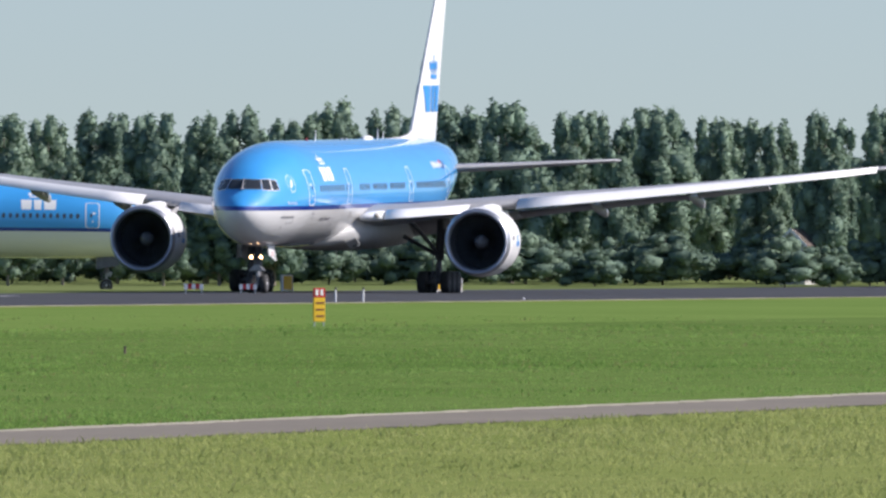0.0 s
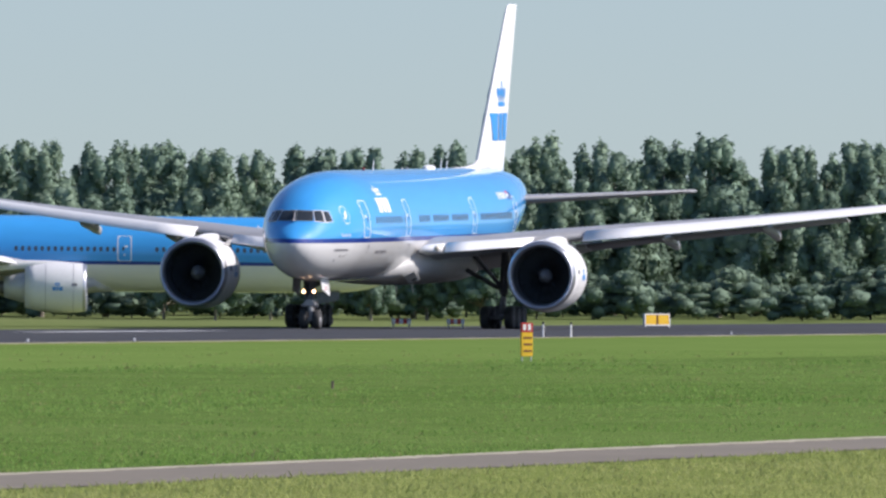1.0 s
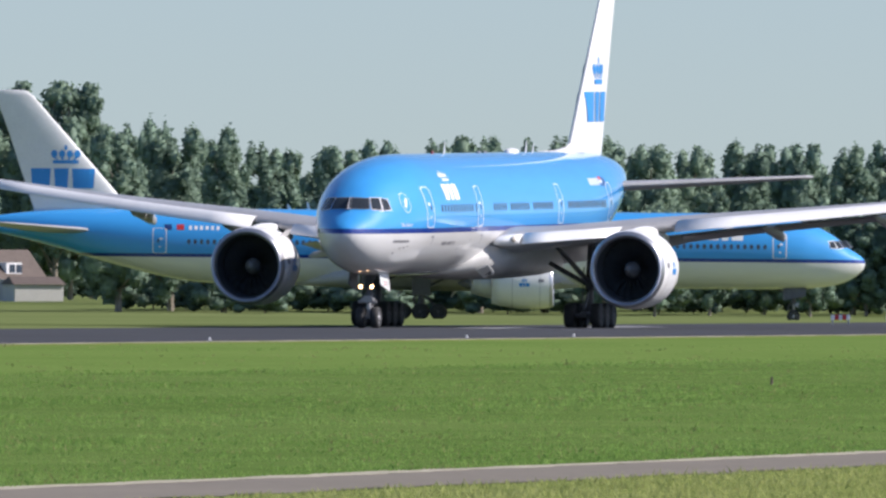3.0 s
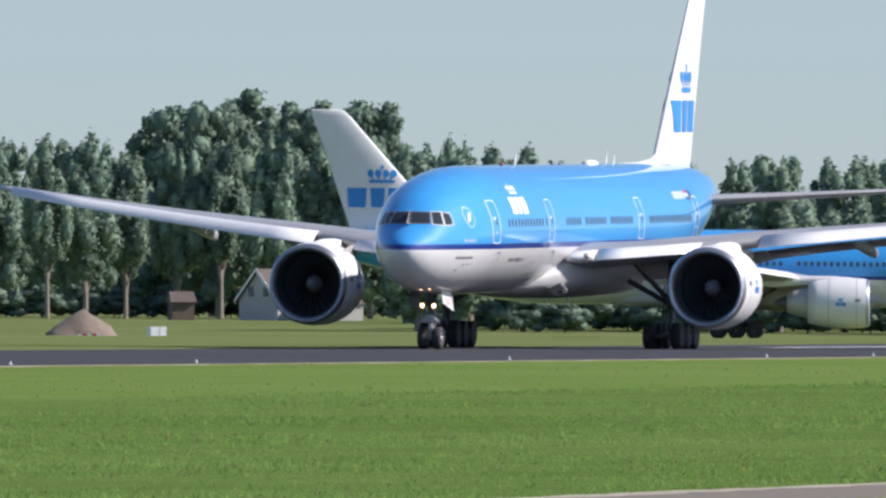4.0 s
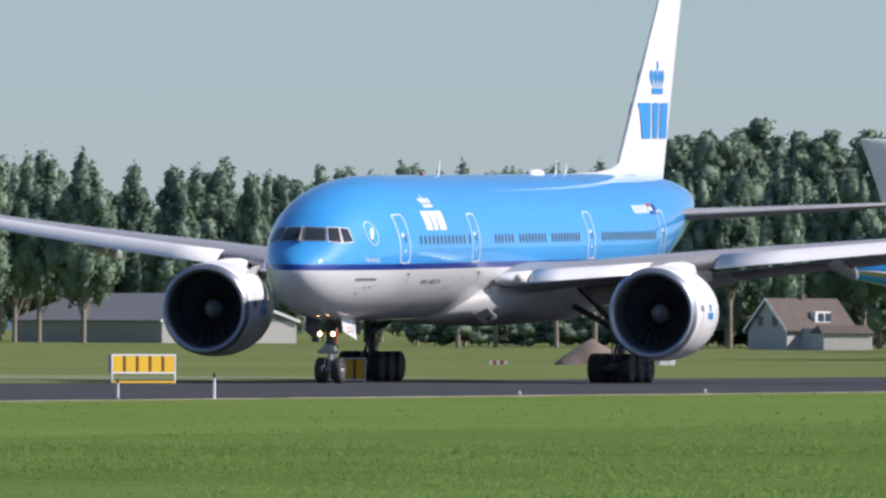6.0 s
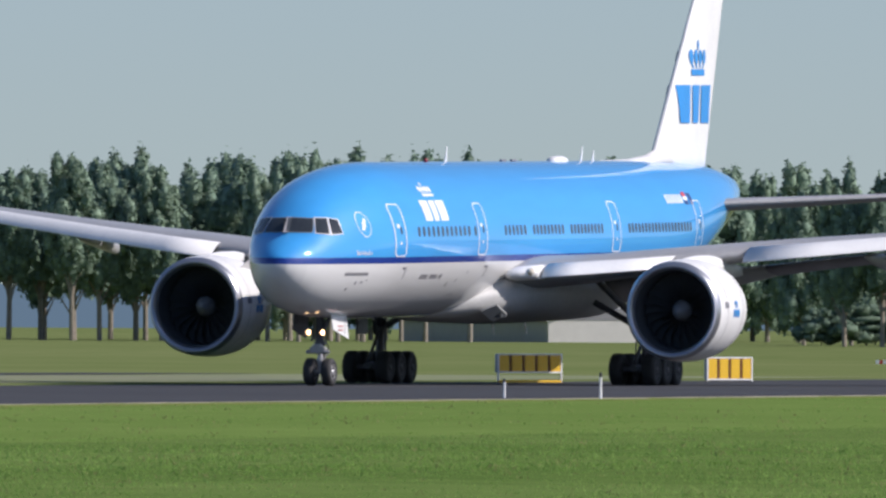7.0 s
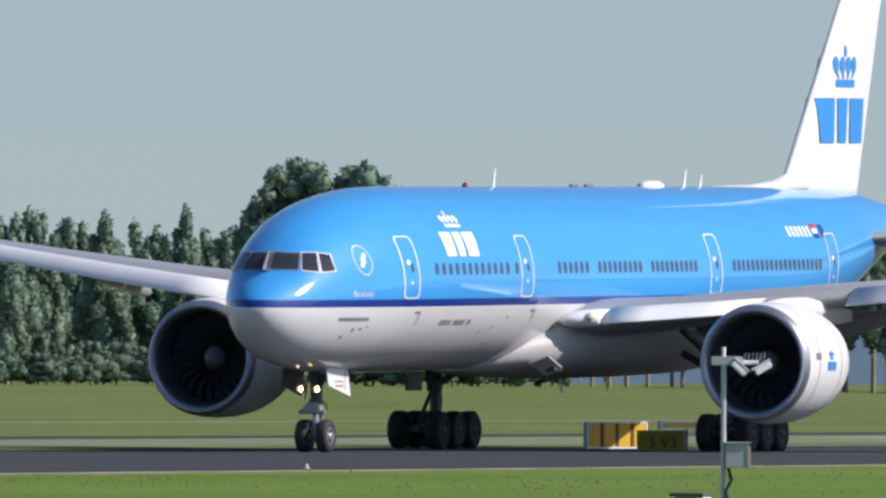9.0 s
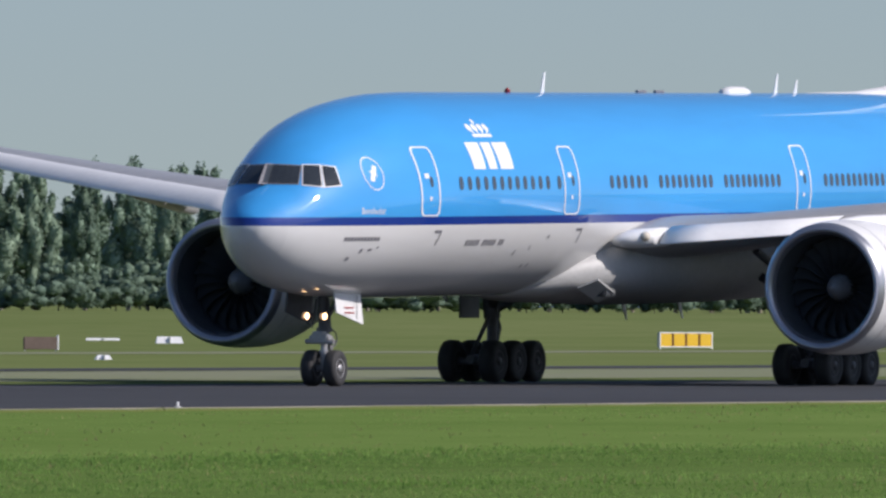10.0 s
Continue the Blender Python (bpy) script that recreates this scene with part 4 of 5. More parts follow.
LEAVES = {}
# Leaf colours are lightened and blued, with the haze of distance painted in.
for kind_of, c1, c2 in (("poplar", (0.17, 0.25, 0.19), (0.25, 0.33, 0.235)), ("broad", (0.14, 0.215, 0.165), (0.21, 0.28, 0.195)), ("bush", (0.11, 0.165, 0.125), (0.16, 0.22, 0.15))):
    LEAVES[kind_of] = (leaf_material(kind_of + " leaves", c1, c2, 0.5), leaf_material(kind_of + " inner foliage", c1, c2, 0.0))


def ball(n):
    """Unit points and triangles of a subdivided icosahedron, to be shaped into clumps."""
    bm = bmesh.new()
    bmesh.ops.create_icosphere(bm, subdivisions=n, radius=1)
    bm.verts.ensure_lookup_table()
    co = np.array([tuple(v.co) for v in bm.verts])
    tri = np.array([[v.index for v in f.verts] for f in bm.faces])
    bm.free()
    return co, tri


BALL = ball(1)


def tree_master(name, height, width, base, seed, leaves, leaf, look_of, label, lobes, upright):
    """A tapered trunk with limbs and a crown of uneven foliage masses under many small leaf clumps."""
    rnd = random.Random(seed)
    rs = np.random.RandomState(seed)
    t = thing(name, label, "tree")
    trunk = [rod((0, 0, 0), (0.1, 0, height * 0.5), 0.014 * height, 0.01 * height, 8), rod((0.1, 0, height * 0.5), (0, 0.1, height * 0.85), 0.01 * height, 0.003 * height, 6)]
    tall = 2.3 if upright else 1.0
    masses = []
    for k in range(lobes):
        f = (k + rnd.uniform(0.2, 0.8)) / lobes
        # slim crowns taper slowly to several spires, round ones bulge in the middle
        reach = width * 0.5 * (min(1.0, 0.6 + 1.6 * f) * (1 - 0.5 * f ** 3) if upright else math.sin(math.pi * (0.2 + 0.68 * f)) ** 0.7)
        a = 2.39996 * k + rnd.uniform(-0.5, 0.5)
        size = reach * rnd.uniform(0.26, 0.4)
        out = (reach - size) * rnd.uniform(0.55, 1.1)
        top = height * 0.985 - size * tall * 0.9
        z = height * base + size * tall * 0.7 + (top - height * base - size * tall * 0.7) * f * rnd.uniform(0.93, 1.0)
        c = Vector((out * math.cos(a), out * math.sin(a), z))
        masses.append((c, size, size * tall * rnd.uniform(0.85, 1.15)))
        trunk.append(rod((0, 0, max(z - 0.2 * height, 0.12 * height)), c, 0.006 * height, 0.002 * height, 5))
    for k in range(3):
        f = 0.25 + 0.22 * k
        masses.append((Vector((0, 0, height * (base + (0.95 - base) * f))), width * 0.34, height * 0.19))
    for _ in range(4):
        size = width * rnd.uniform(0.08, 0.13)
        masses.append((Vector((rnd.uniform(-0.2, 0.2) * width, rnd.uniform(-0.2, 0.2) * width, height * rnd.uniform(0.86, 0.94))), size, size * tall * 1.3))
    part("trunk", join(*trunk), M_BARK, t)
    co, faces, spots, normals = [], [], [], []
    share = np.array([r * h for _, r, h in masses])
    counts = (leaves * share / share.sum()).astype(int)
    unit, tri = BALL
    for (c, r, h), n in zip(masses, counts):
        shift = Vector((rnd.uniform(0, 90), rnd.uniform(0, 90), rnd.uniform(0, 90)))
        swell = np.array([0.84 + 0.35 * noise.noise(Vector(q) * 1.5 + shift) + 0.2 * noise.noise(Vector(q) * 3.4 + shift) for q in unit])
        faces += (tri + len(co)).tolist()
        shell = unit * swell[:, None] * np.array([r, r, h]) * 0.8 + np.array(tuple(c))
        co += shell.tolist()
        pick = rs.randint(0, len(tri), n)
        w = rs.dirichlet((1, 1, 1), n)
        spots.append(((shell[tri[pick]] * w[:, :, None]).sum(1) - np.array(tuple(c))) * (0.95 + 0.5 * rs.uniform(0, 1, (n, 1)) ** 1.6) + np.array(tuple(c)))
        normals.append((unit[tri[pick]] * w[:, :, None]).sum(1))
    inner = len(faces)
    pos, out = np.concatenate(spots), np.concatenate(normals)
    m = len(pos)
    whole = pos * np.array([1, 1, 0]) / (0.35 * width)
    out = 0.5 * out + 0.7 * whole + np.array([0, 0, 0.3]) + rs.normal(0, 0.42, (m, 3))
    out /= np.linalg.norm(out, axis=1, keepdims=True)
    u = np.cross(out, rs.normal(0, 1, (m, 3)))
    u /= np.linalg.norm(u, axis=1, keepdims=True)
    v = np.cross(out, u)
    size = leaf * rs.uniform(0.6, 1.5, (m, 1))
    leaf_co = np.stack([pos + u * size * 0.6, pos - u * size * 0.35 + v * size * rs.uniform(0.3, 0.6, (m, 1)), pos - u * size * 0.35 - v * size * rs.uniform(0.3, 0.6, (m, 1))], 1)
    faces += (np.arange(m * 3).reshape(-1, 3) + len(co)).tolist()
    co += leaf_co.reshape(-1, 3).tolist()
    me = bpy.data.meshes.new("crown")
    me.from_pydata(co, [], faces)
    me.materials.append(LEAVES[look_of][0])
    me.materials.append(LEAVES[look_of][1])
    me.polygons.foreach_set("material_index", [1] * inner + [0] * m)
    me.polygons.foreach_set("use_smooth", [True] * inner + [False] * m)
    crown = new("crown", me)
    crown.parent = t
    return t


POPLARS = [tree_master("poplar_tree", 18, w, 0.04, 10 + k, 6400, 0.42, "poplar", "tall slender green poplar in a row", 30, True) for k, w in enumerate((6.8, 8.0, 8.8, 7.4, 6.4))]
BROAD = [tree_master("broadleaf_tree", 20, w, 0.06, 30 + k, 8000, 0.52, "broad", "large dark green broadleaf tree", 52, False) for k, w in enumerate((12, 14, 11))]
AVENUE = [tree_master("avenue_tree", 18, w, b, 50 + k, 6400, 0.42, "poplar", "tall poplar with a bare lower trunk", 30, True) for k, (w, b) in enumerate(((7.6, 0.27), (8.6, 0.23), (6.8, 0.31), (8.2, 0.19)))]
BUSH = [tree_master("bush", 4, w, 0.0, 70 + k, 1100, 0.32, "bush", "dense green bush under the trees", 14, False) for k, w in enumerate((6, 8))]
used = set()


def plant(kinds, yaw, d, height, rnd, wide=1.0, group="trees behind the airfield"):
    src = rnd.choice(kinds)
    base = {"poplar_tree": 18, "broadleaf_tree": 20, "avenue_tree": 18, "bush": 4}[src.name.split(".")[0]]
    p = polar(yaw, d)
    s = height / base * 1.05
    m = Matrix.Translation(p) @ pose(0, 0, 0, 0, 0, rnd.uniform(0, 360))
    if src.name not in used:
        used.add(src.name)
        ob = src
    else:
        ob = copy_thing(src, Matrix())
    ob.matrix_basis = m @ Matrix.Diagonal((s * wide, s * wide, s, 1))
    ob["group"] = group
    return ob


def belt(kinds, y0, y1, step, d, dd, h, dh, seed, wide=1.0):
    rnd = random.Random(seed)
    yaw = y0
    while yaw < y1:
        plant(kinds, yaw, d + rnd.uniform(-dd, dd), h * rnd.uniform(1 - dh, 1 + dh), rnd, wide * rnd.uniform(0.85, 1.2))
        yaw += step * rnd.uniform(0.7, 1.3)


belt(POPLARS, -79.7, -74.5, 0.18, 1510, 30, 14.7, 0.06, 1, 1.3)
belt(POPLARS, -79.6, -74.5, 0.16, 1590, 40, 14.6, 0.08, 2, 1.25)
belt(BROAD, -79.6, -74.5, 0.27, 1640, 25, 12.0, 0.12, 8, 1.4)
belt(POPLARS, -74.6, -72.75, 0.14, 1860, 50, 18.4, 0.07, 3, 1.1)
belt(POPLARS, -72.75, -70.9, 0.13, 2110, 30, 20.6, 0.07, 14, 1.1)
belt(BROAD, -74.38, -73.62, 0.12, 1790, 40, 23.6, 0.05, 4)
belt(BROAD, -74.6, -70.9, 0.22, 2170, 20, 20.2, 0.08, 5, 1.3)
belt(AVENUE, -71.6, -70.1, 0.12, 1990, 30, 20.6, 0.05, 21, 1.1)
belt(AVENUE, -71.5, -70.1, 0.13, 2060, 25, 20.8, 0.05, 22, 1.15)
belt(AVENUE, -70.1, -68.2, 0.14, 1990, 30, 19.0, 0.05, 6, 1.1)
belt(AVENUE, -70.1, -68.2, 0.16, 2075, 25, 19.2, 0.05, 16, 1.1)
belt(POPLARS, -68.2, -66.2, 0.13, 2080, 50, 20.4, 0.06, 7, 1.1)
belt(POPLARS, -66.2, -63.2, 0.14, 2080, 50, 17.2, 0.08, 19, 1.1)
belt(BROAD, -68.15, -66.2, 0.26, 2180, 40, 19.0, 0.08, 9, 1.3)
belt(BROAD, -66.2, -63.2, 0.28, 2180, 40, 15.5, 0.08, 20, 1.3)
belt(BROAD, -67.5, -67.2, 0.1, 2020, 30, 26.5, 0.04, 10, 1.15)
belt(BUSH, -68.1, -63.2, 0.1, 1960, 30, 4.6, 0.25, 11, 1.3)
belt(BUSH, -79.6, -74.6, 0.13, 1490, 20, 3.6, 0.3, 12, 1.5)
belt(BROAD, -77.35, -76.2, 0.17, 1465, 15, 10.0, 0.1, 17, 1.0)
belt(BUSH, -74.6, -72.8, 0.13, 1810, 15, 3.4, 0.3, 13, 1.5)
belt(AVENUE, -74.7, -72.75, 0.17, 1735, 18, 17.2, 0.06, 18, 1.0)


def far_woods():
    """A plain band of distant woods, far beyond the tree rows, with an uneven top; its haze is painted as a flat
    blue-grey glow.
    """
    m = bpy.data.materials.new("painted distant haze")
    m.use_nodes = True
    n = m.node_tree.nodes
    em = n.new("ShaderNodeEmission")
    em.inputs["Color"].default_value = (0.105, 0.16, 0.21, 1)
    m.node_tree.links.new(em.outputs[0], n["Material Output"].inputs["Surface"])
    rnd = random.Random(77)
    bm = bmesh.new()
    d, yaw, h, prev = 3900, -84.0, 11.0, None
    while yaw < -58:
        h += rnd.uniform(-1.3, 1.3) - 0.15 * (h - 13)
        p = polar(yaw, d)
        row = [bm.verts.new((p.x, p.y, -3)), bm.verts.new((p.x, p.y, h))]
        if prev:
            bm.faces.new((prev[0], row[0], row[1], prev[1]))
        prev, yaw = row, yaw + 0.03
    me = bpy.data.meshes.new("backdrop")
    bm.to_mesh(me)
    bm.free()
    me.materials.append(m)
    tagged(new("backdrop", me), "band of distant woods with haze painted as glow", "backdrop", kind="structure")


far_woods()


# ---- signs, posts and buildings ----
def facing(yaw, d, turn=0.0):
    """A stand at that bearing and distance: x to the viewer's right, y away from the viewer."""
    return Matrix.Translation(polar(yaw, d)) @ pose(0, 0, 0, 0, 0, yaw + turn)


def lit_sign(yaw, d, w, h, z0, panels, label, turn=35.0, base_bar=False):
    """A box sign of yellow panels in a pale frame on two legs."""
    w /= 0.82
    s = thing("taxiway_sign", label, "sign", facing(yaw, d, turn), "signs beside the runway")
    part("case", box(0, 0.12, z0 + h / 2, w, 0.2, h, 0.02), M_CABINET, s)
    step = w / panels
    for k in range(panels):
        part("panel", box(-w / 2 + step * (k + 0.5), 0.0, z0 + h / 2, step - 0.14, 0.05, h - 0.12, 0.012), M_YELLOW, s, "plain yellow face")
        if k:
            part("mullion", box(-w / 2 + step * k, -0.005, z0 + h / 2, 0.07, 0.05, h - 0.02), M_BARSTEEL, s, "brown divider")
    for zz in (z0 + 0.03, z0 + h - 0.03):
        part("frame_rail", box(0, -0.01, zz, w, 0.06, 0.06), M_MARK, s, "white frame rail")
    for x in (-w / 2 + 0.03, w / 2 - 0.03):
        part("leg", box(x, 0.0, (z0 + h) / 2, 0.06, 0.07, z0 + h), M_MARK, s, "white leg")
    if base_bar:
        part("base_bar", box(0, 0.0, 0.06, w, 0.1, 0.1, 0.02), M_YELLOW, s, "yellow base bar")
    return s


M_BARSTEEL = material("brown divider", (0.2, 0.08, 0.02), 0.6, vary=0.2)
lit_sign(-71.810, 685, 2.68, 0.8, 0.42, 5, "yellow panelled airfield sign on white legs", 35, True)
lit_sign(-72.508, 712, 1.97, 1.0, 0.06, 4, "low yellow panelled airfield sign beside the runway")
lit_sign(-68.374, 572, 2.1, 0.94, 0.04, 4, "yellow four-panel airfield sign in a white frame")
lit_sign(-65.985, 885, 2.85, 0.82, 0.1, 4, "wide yellow airfield sign on short legs")
lit_sign(-77.398, 985, 0.64, 0.95, 0.06, 1, "small upright yellow airfield sign")
lit_sign(-77.964, 985, 1.5, 0.72, 0.1, 2, "yellow two-panel airfield sign")
lit_sign(-68.60, 590, 1.5, 0.3, 0.66, 1, "pale framed airfield sign seen over another")


def letter_sign():
    s = thing("letter_sign", "yellow sign with painted shade, black letters and a white side", "sign", facing(-68.525, 563, -20), "signs beside the runway")
    part("case", box(0, 0.1, 0.36, 1.72, 0.2, 0.7, 0.02), M_SHADEYELLOW, s)
    curve = bpy.data.curves.new("lettering", "FONT")
    curve.body, curve.size, curve.align_x = "5 V3", 0.5, "CENTER"
    tmp = bpy.data.objects.new("lettering", curve)
    me = bpy.data.meshes.new_from_object(tmp)
    bm = bmesh.new()
    bm.from_mesh(me)
    for v in bm.verts:
        v.co = Vector((v.co.x * 1.1 + 0.1, -0.006, 0.12 + v.co.y))
    bpy.data.objects.remove(tmp)
    part("lettering", bm, M_SIGNBLACK, s, "black letters")
    part("side", box(0.9, 0.1, 0.37, 0.08, 0.22, 0.74, 0.01), M_MARK, s, "white side")


# Sign yellow with the shade of a turned-away face put into it.
M_SHADEYELLOW = material("yellow sign face with painted shade", (0.42, 0.34, 0.015), 0.55, vary=0.08)
letter_sign()


def direction_post():
    s = thing("marker_sign", "upright red and yellow marker sign on two legs", "sign", facing(-77.508, 547, 25))
    part("red_panel", box(0, 0, 1.12, 0.42, 0.1, 0.32, 0.012), M_RED, s, "red head panel")
    for x in (-0.1, 0.08):
        part("white_bar", box(x, -0.056, 1.13, 0.1, 0.01, 0.2), M_MARK, s, "white bar of writing")
    part("yellow_panel", box(0, 0, 0.56, 0.42, 0.1, 0.8, 0.012), M_YELLOW, s, "yellow lower panel")
    for z in (0.78, 0.56, 0.34):
        part("dark_bar", box(0.02, -0.056, z, 0.3, 0.01, 0.07), M_BARSTEEL, s, "dark bar of writing")
    for x in (-0.17, 0.17):
        part("leg", rod((x, 0, 0), (x, 0, 0.25), 0.025), M_STEEL, s, "thin metal leg")


direction_post()


def edge_post(yaw, d, h):
    s = thing("edge_post", "thin white edge post with a dark cap", "post", facing(yaw, d), "posts beside the runway")
    part("shaft", rod((0, 0, 0), (0, 0, h * 0.85), 0.05, 0.045), M_MARK, s, "white shaft")
    part("cap", rod((0, 0, h * 0.82), (0, 0, h), 0.056, 0.04), M_BOLLARD, s, "dark cap")


for yaw, d, h in ((-71.721, 548, 0.66), (-72.058, 548, 0.88), (-77.566, 794, 0.75), (-77.663, 794, 0.75), (-65.228, 515, 0.75)):
    edge_post(yaw, d, h)


def edge_light(x, y):
    s = thing("edge_light", "small pale runway edge light", "light fixture", pose(x, y, 0.0), "edge lights along the runway")
    s.scale = (0.6, 0.6, 0.6)
    part("base", lathe([(0.0, 0.16), (0.05, 0.15), (0.1, 0.07)], (0, 0, 0), "z", 14), M_CABINET, s)
    part("lens", lathe([(0.1, 0.06), (0.2, 0.065), (0.25, 0.03)], (0, 0, 0), "z", 14), M_MARK, s, "pale glass lens")


for x in (351, 411, 456.6, 462.7, 567, 591, 636, 678, 697, 825):
    edge_light(x, 172.0 if x != 351 else 169.6)


def mast():
    """A pole with an equipment box and two cameras on a cross arm."""
    s = thing("camera_mast", "grey steel mast with two cameras and an equipment box", "mast", facing(-68.746, 234.5))
    part("pole", rod((0, 0, 0), (0, 0, 2.75), 0.038), M_STEEL, s, "round steel pole")
    b = part("equipment_box", box(0.2, -0.06, 1.44, 0.34, 0.3, 0.34, 0.012), M_CABINET, s, "grey equipment box")
    part("box_lid", box(0.2, -0.06, 1.63, 0.4, 0.36, 0.025, 0.008), M_STEEL, b)
    part("box_panel", box(0.36, -0.06, 1.44, 0.06, 0.32, 0.3, 0.01), M_BRICKPALE, b, "pale side plate")
    arm = part("cross_arm", box(0.05, 0, 2.8, 0.46, 0.09, 0.13, 0.012), M_STEEL, s, "steel cross arm")
    part("arm_tube", rod((0.2, 0, 2.78), (0.5, 0, 2.78), 0.03), M_MARK, s, "white tube")
    for k in range(6):
        part("bird_spike", rod((0.3 + 0.055 * k, 0, 2.8), (0.31 + 0.055 * k, 0.01, 2.92), 0.004, n=5), M_STEEL, s)
    for x0, tilt in ((0.22, -42), (0.56, 30)):
        c = part("camera_housing", box(0, 0, 0, 0.27, 0.1, 0.1, 0.018), M_MARK, s, "white camera housing")
        c.matrix_local = pose(x0, -0.05, 2.7, 0, -tilt, 12)
        part("sunshield", box(0.0, 0, 0.06, 0.3, 0.12, 0.012), M_MARK, c)
        part("camera_lens", box(0.14 if tilt < 0 else -0.14, 0, 0, 0.02, 0.07, 0.07), M_BOLLARD, c, "dark lens window")
    pts = [(0.07, -0.05, 1.27), (0.12, -0.06, 1.1), (0.04, -0.05, 0.95), (0.07, -0.05, 0.75), (0.1, -0.06, 0.6), (0.05, -0.05, 0.4), (0.03, -0.06, 0.2), (-0.03, -0.08, 0.02)]
    part("cable", loft([[Vector(p) + Vector((0.026 * math.cos(a * 0.7854), 0.026 * math.sin(a * 0.7854), 0)) for a in range(8)] for p in pts]), M_BOLLARD, s, "dark loose cable")
    part("antenna_stub", rod((0.0, 0, 2.85), (0.0, 0, 3.0), 0.03), M_MARK, s)


M_BRICKPALE = material("pale side plate", (0.5, 0.42, 0.37), 0.6, vary=0.05)
mast()


def cabinet():
    s = thing("roadside_cabinet", "plastic equipment cabinet with its sunlit side painted white", "cabinet", facing(-68.633, 233, -20))
    part("lower_box", box(-0.06, 0, 0.22, 0.36, 0.34, 0.44, 0.012), M_CABINET, s)
    part("upper_box", box(-0.04, 0.02, 0.66, 0.32, 0.3, 0.42, 0.012), M_CABINET, s)
    part("shelf", box(-0.06, -0.03, 0.45, 0.42, 0.4, 0.03, 0.008), M_MARK, s, "pale ledge")
    part("lid", box(0.0, 0, 0.895, 0.52, 0.42, 0.05, 0.012), M_GEAR, s, "dark lid")
    # White panels put the sunlight on the right side into the colour.
    for x in (0.15, 0.215):
        part("side_panel", box(x, 0, 0.44, 0.055, 0.36, 0.87, 0.012), M_MARK, s, "side panel in painted sunlit white")
    part("handle", box(-0.2, -0.185, 0.25, 0.02, 0.03, 0.12), M_GEAR, s)


cabinet()
for yaw, d in ((-68.468, 233), (-68.578, 235.5), (-68.815, 235), (-68.914, 235.2)):
    s = thing("bollard", "short dark plastic bollard with white and red bands", "bollard", facing(yaw, d), "bollards round the cabinet")
    part("shaft", lathe([(0.0, 0.085), (0.38, 0.08), (0.43, 0.078), (0.455, 0.06)], (0, 0, 0), "z", 18), M_BOLLARD, s, "dark shaft", True)
    for z, mm in ((0.375, M_RED), (0.345, M_MARK), (0.3, M_MARK)):
        part("band", lathe([(z, 0.083), (z + 0.018, 0.083)], (0, 0, 0), "z", 18), mm, s, "pale band" if mm is M_MARK else "red band")

# Bird-like brown shape in the grass; the stake form is made up.
s = thing("stake", "small brown bird-like shape standing in the grass", "stake", facing(-76.83, 400))
part("shaft", rod((0, 0, 0), (0.01, 0, 0.16), 0.035, 0.03), M_BRICK, s)
part("head", box(0.01, 0, 0.17, 0.09, 0.08, 0.05, 0.015), M_SOIL, s, "short block on top")


def gabled(name, label, yaw, d, turn, w, length, eave, ridge, wall, roof, overhang=0.35):
    """A building with a ridged roof: gable towards y minus, w wide, length deep."""
    s = thing(name, label, "house" if eave < 3.5 and w < 12 else "hangar", facing(yaw, d, turn))
    bm = bmesh.new()
    for y in (0, length):
        bm.faces.new([bm.verts.new(p) for p in ((-w / 2, y, 0), (w / 2, y, 0), (w / 2, y, eave), (0, y, ridge), (-w / 2, y, eave))])
    for x in (-w / 2, w / 2):
        bm.faces.new([bm.verts.new(p) for p in ((x, 0, 0), (x, length, 0), (x, length, eave), (x, 0, eave))])
    part("wall", bm, wall, s)
    for k in (-1, 1):
        run = Vector((w / 2 + overhang, 0, -(ridge - eave) * (1 + 2 * overhang / w)))
        a = Vector((0, -overhang, ridge + 0.06))
        pts = [a, a + Vector((k * run.x, 0, run.z)), a + Vector((k * run.x, length + 2 * overhang, run.z)), a + Vector((0, length + 2 * overhang, 0))]
        part("roof_slope", loft([pts, [p + Vector((0, 0, 0.16)) for p in pts]]), roof, s, "pitched roof slope")
        part("bargeboard", loft([[pts[0] + Vector((0, -0.05, -0.12)), pts[1] + Vector((0, -0.05, -0.12)), pts[1] + Vector((0, -0.05, 0.24)), pts[0] + Vector((0, -0.05, 0.24))],
                                 [pts[0] + Vector((0, -0.01, -0.12)), pts[1] + Vector((0, -0.01, -0.12)), pts[1] + Vector((0, -0.01, 0.24)), pts[0] + Vector((0, -0.01, 0.24))]]), M_MARK, s, "white bargeboard")
    return s


shed = gabled("hangar", "low long grey-roofed shed with a pale gable", -72.11, 2005, 24, 18.0, 46, 2.65, 5.9, M_WALL, M_GREYROOF)
part("gable_cladding", loft([[(-8.7, -0.06, 2.7), (8.7, -0.06, 2.7), (0, -0.06, 5.75)], [(-8.7, -0.02, 2.7), (8.7, -0.02, 2.7), (0, -0.02, 5.75)]]), M_GREYROOF, shed, "grey gable cladding")
part("gable_vent", box(0.3, -0.1, 4.4, 1.1, 0.06, 0.5), M_MARK, shed, "white vent")
home = gabled("house", "white-walled house with a brown tiled roof", -73.99, 1660, -52, 6.4, 8.6, 2.1, 5.0, M_WALL, M_ROOF)
part("dormer", box(1.9, 5.0, 3.3, 1.6, 2.0, 1.2, 0.03), M_MARK, home, "white dormer")
for y in (4.75, 5.65):
    part("dormer_window", box(2.72, y, 3.3, 0.06, 0.7, 0.8), M_PANE, home, "dark dormer window")
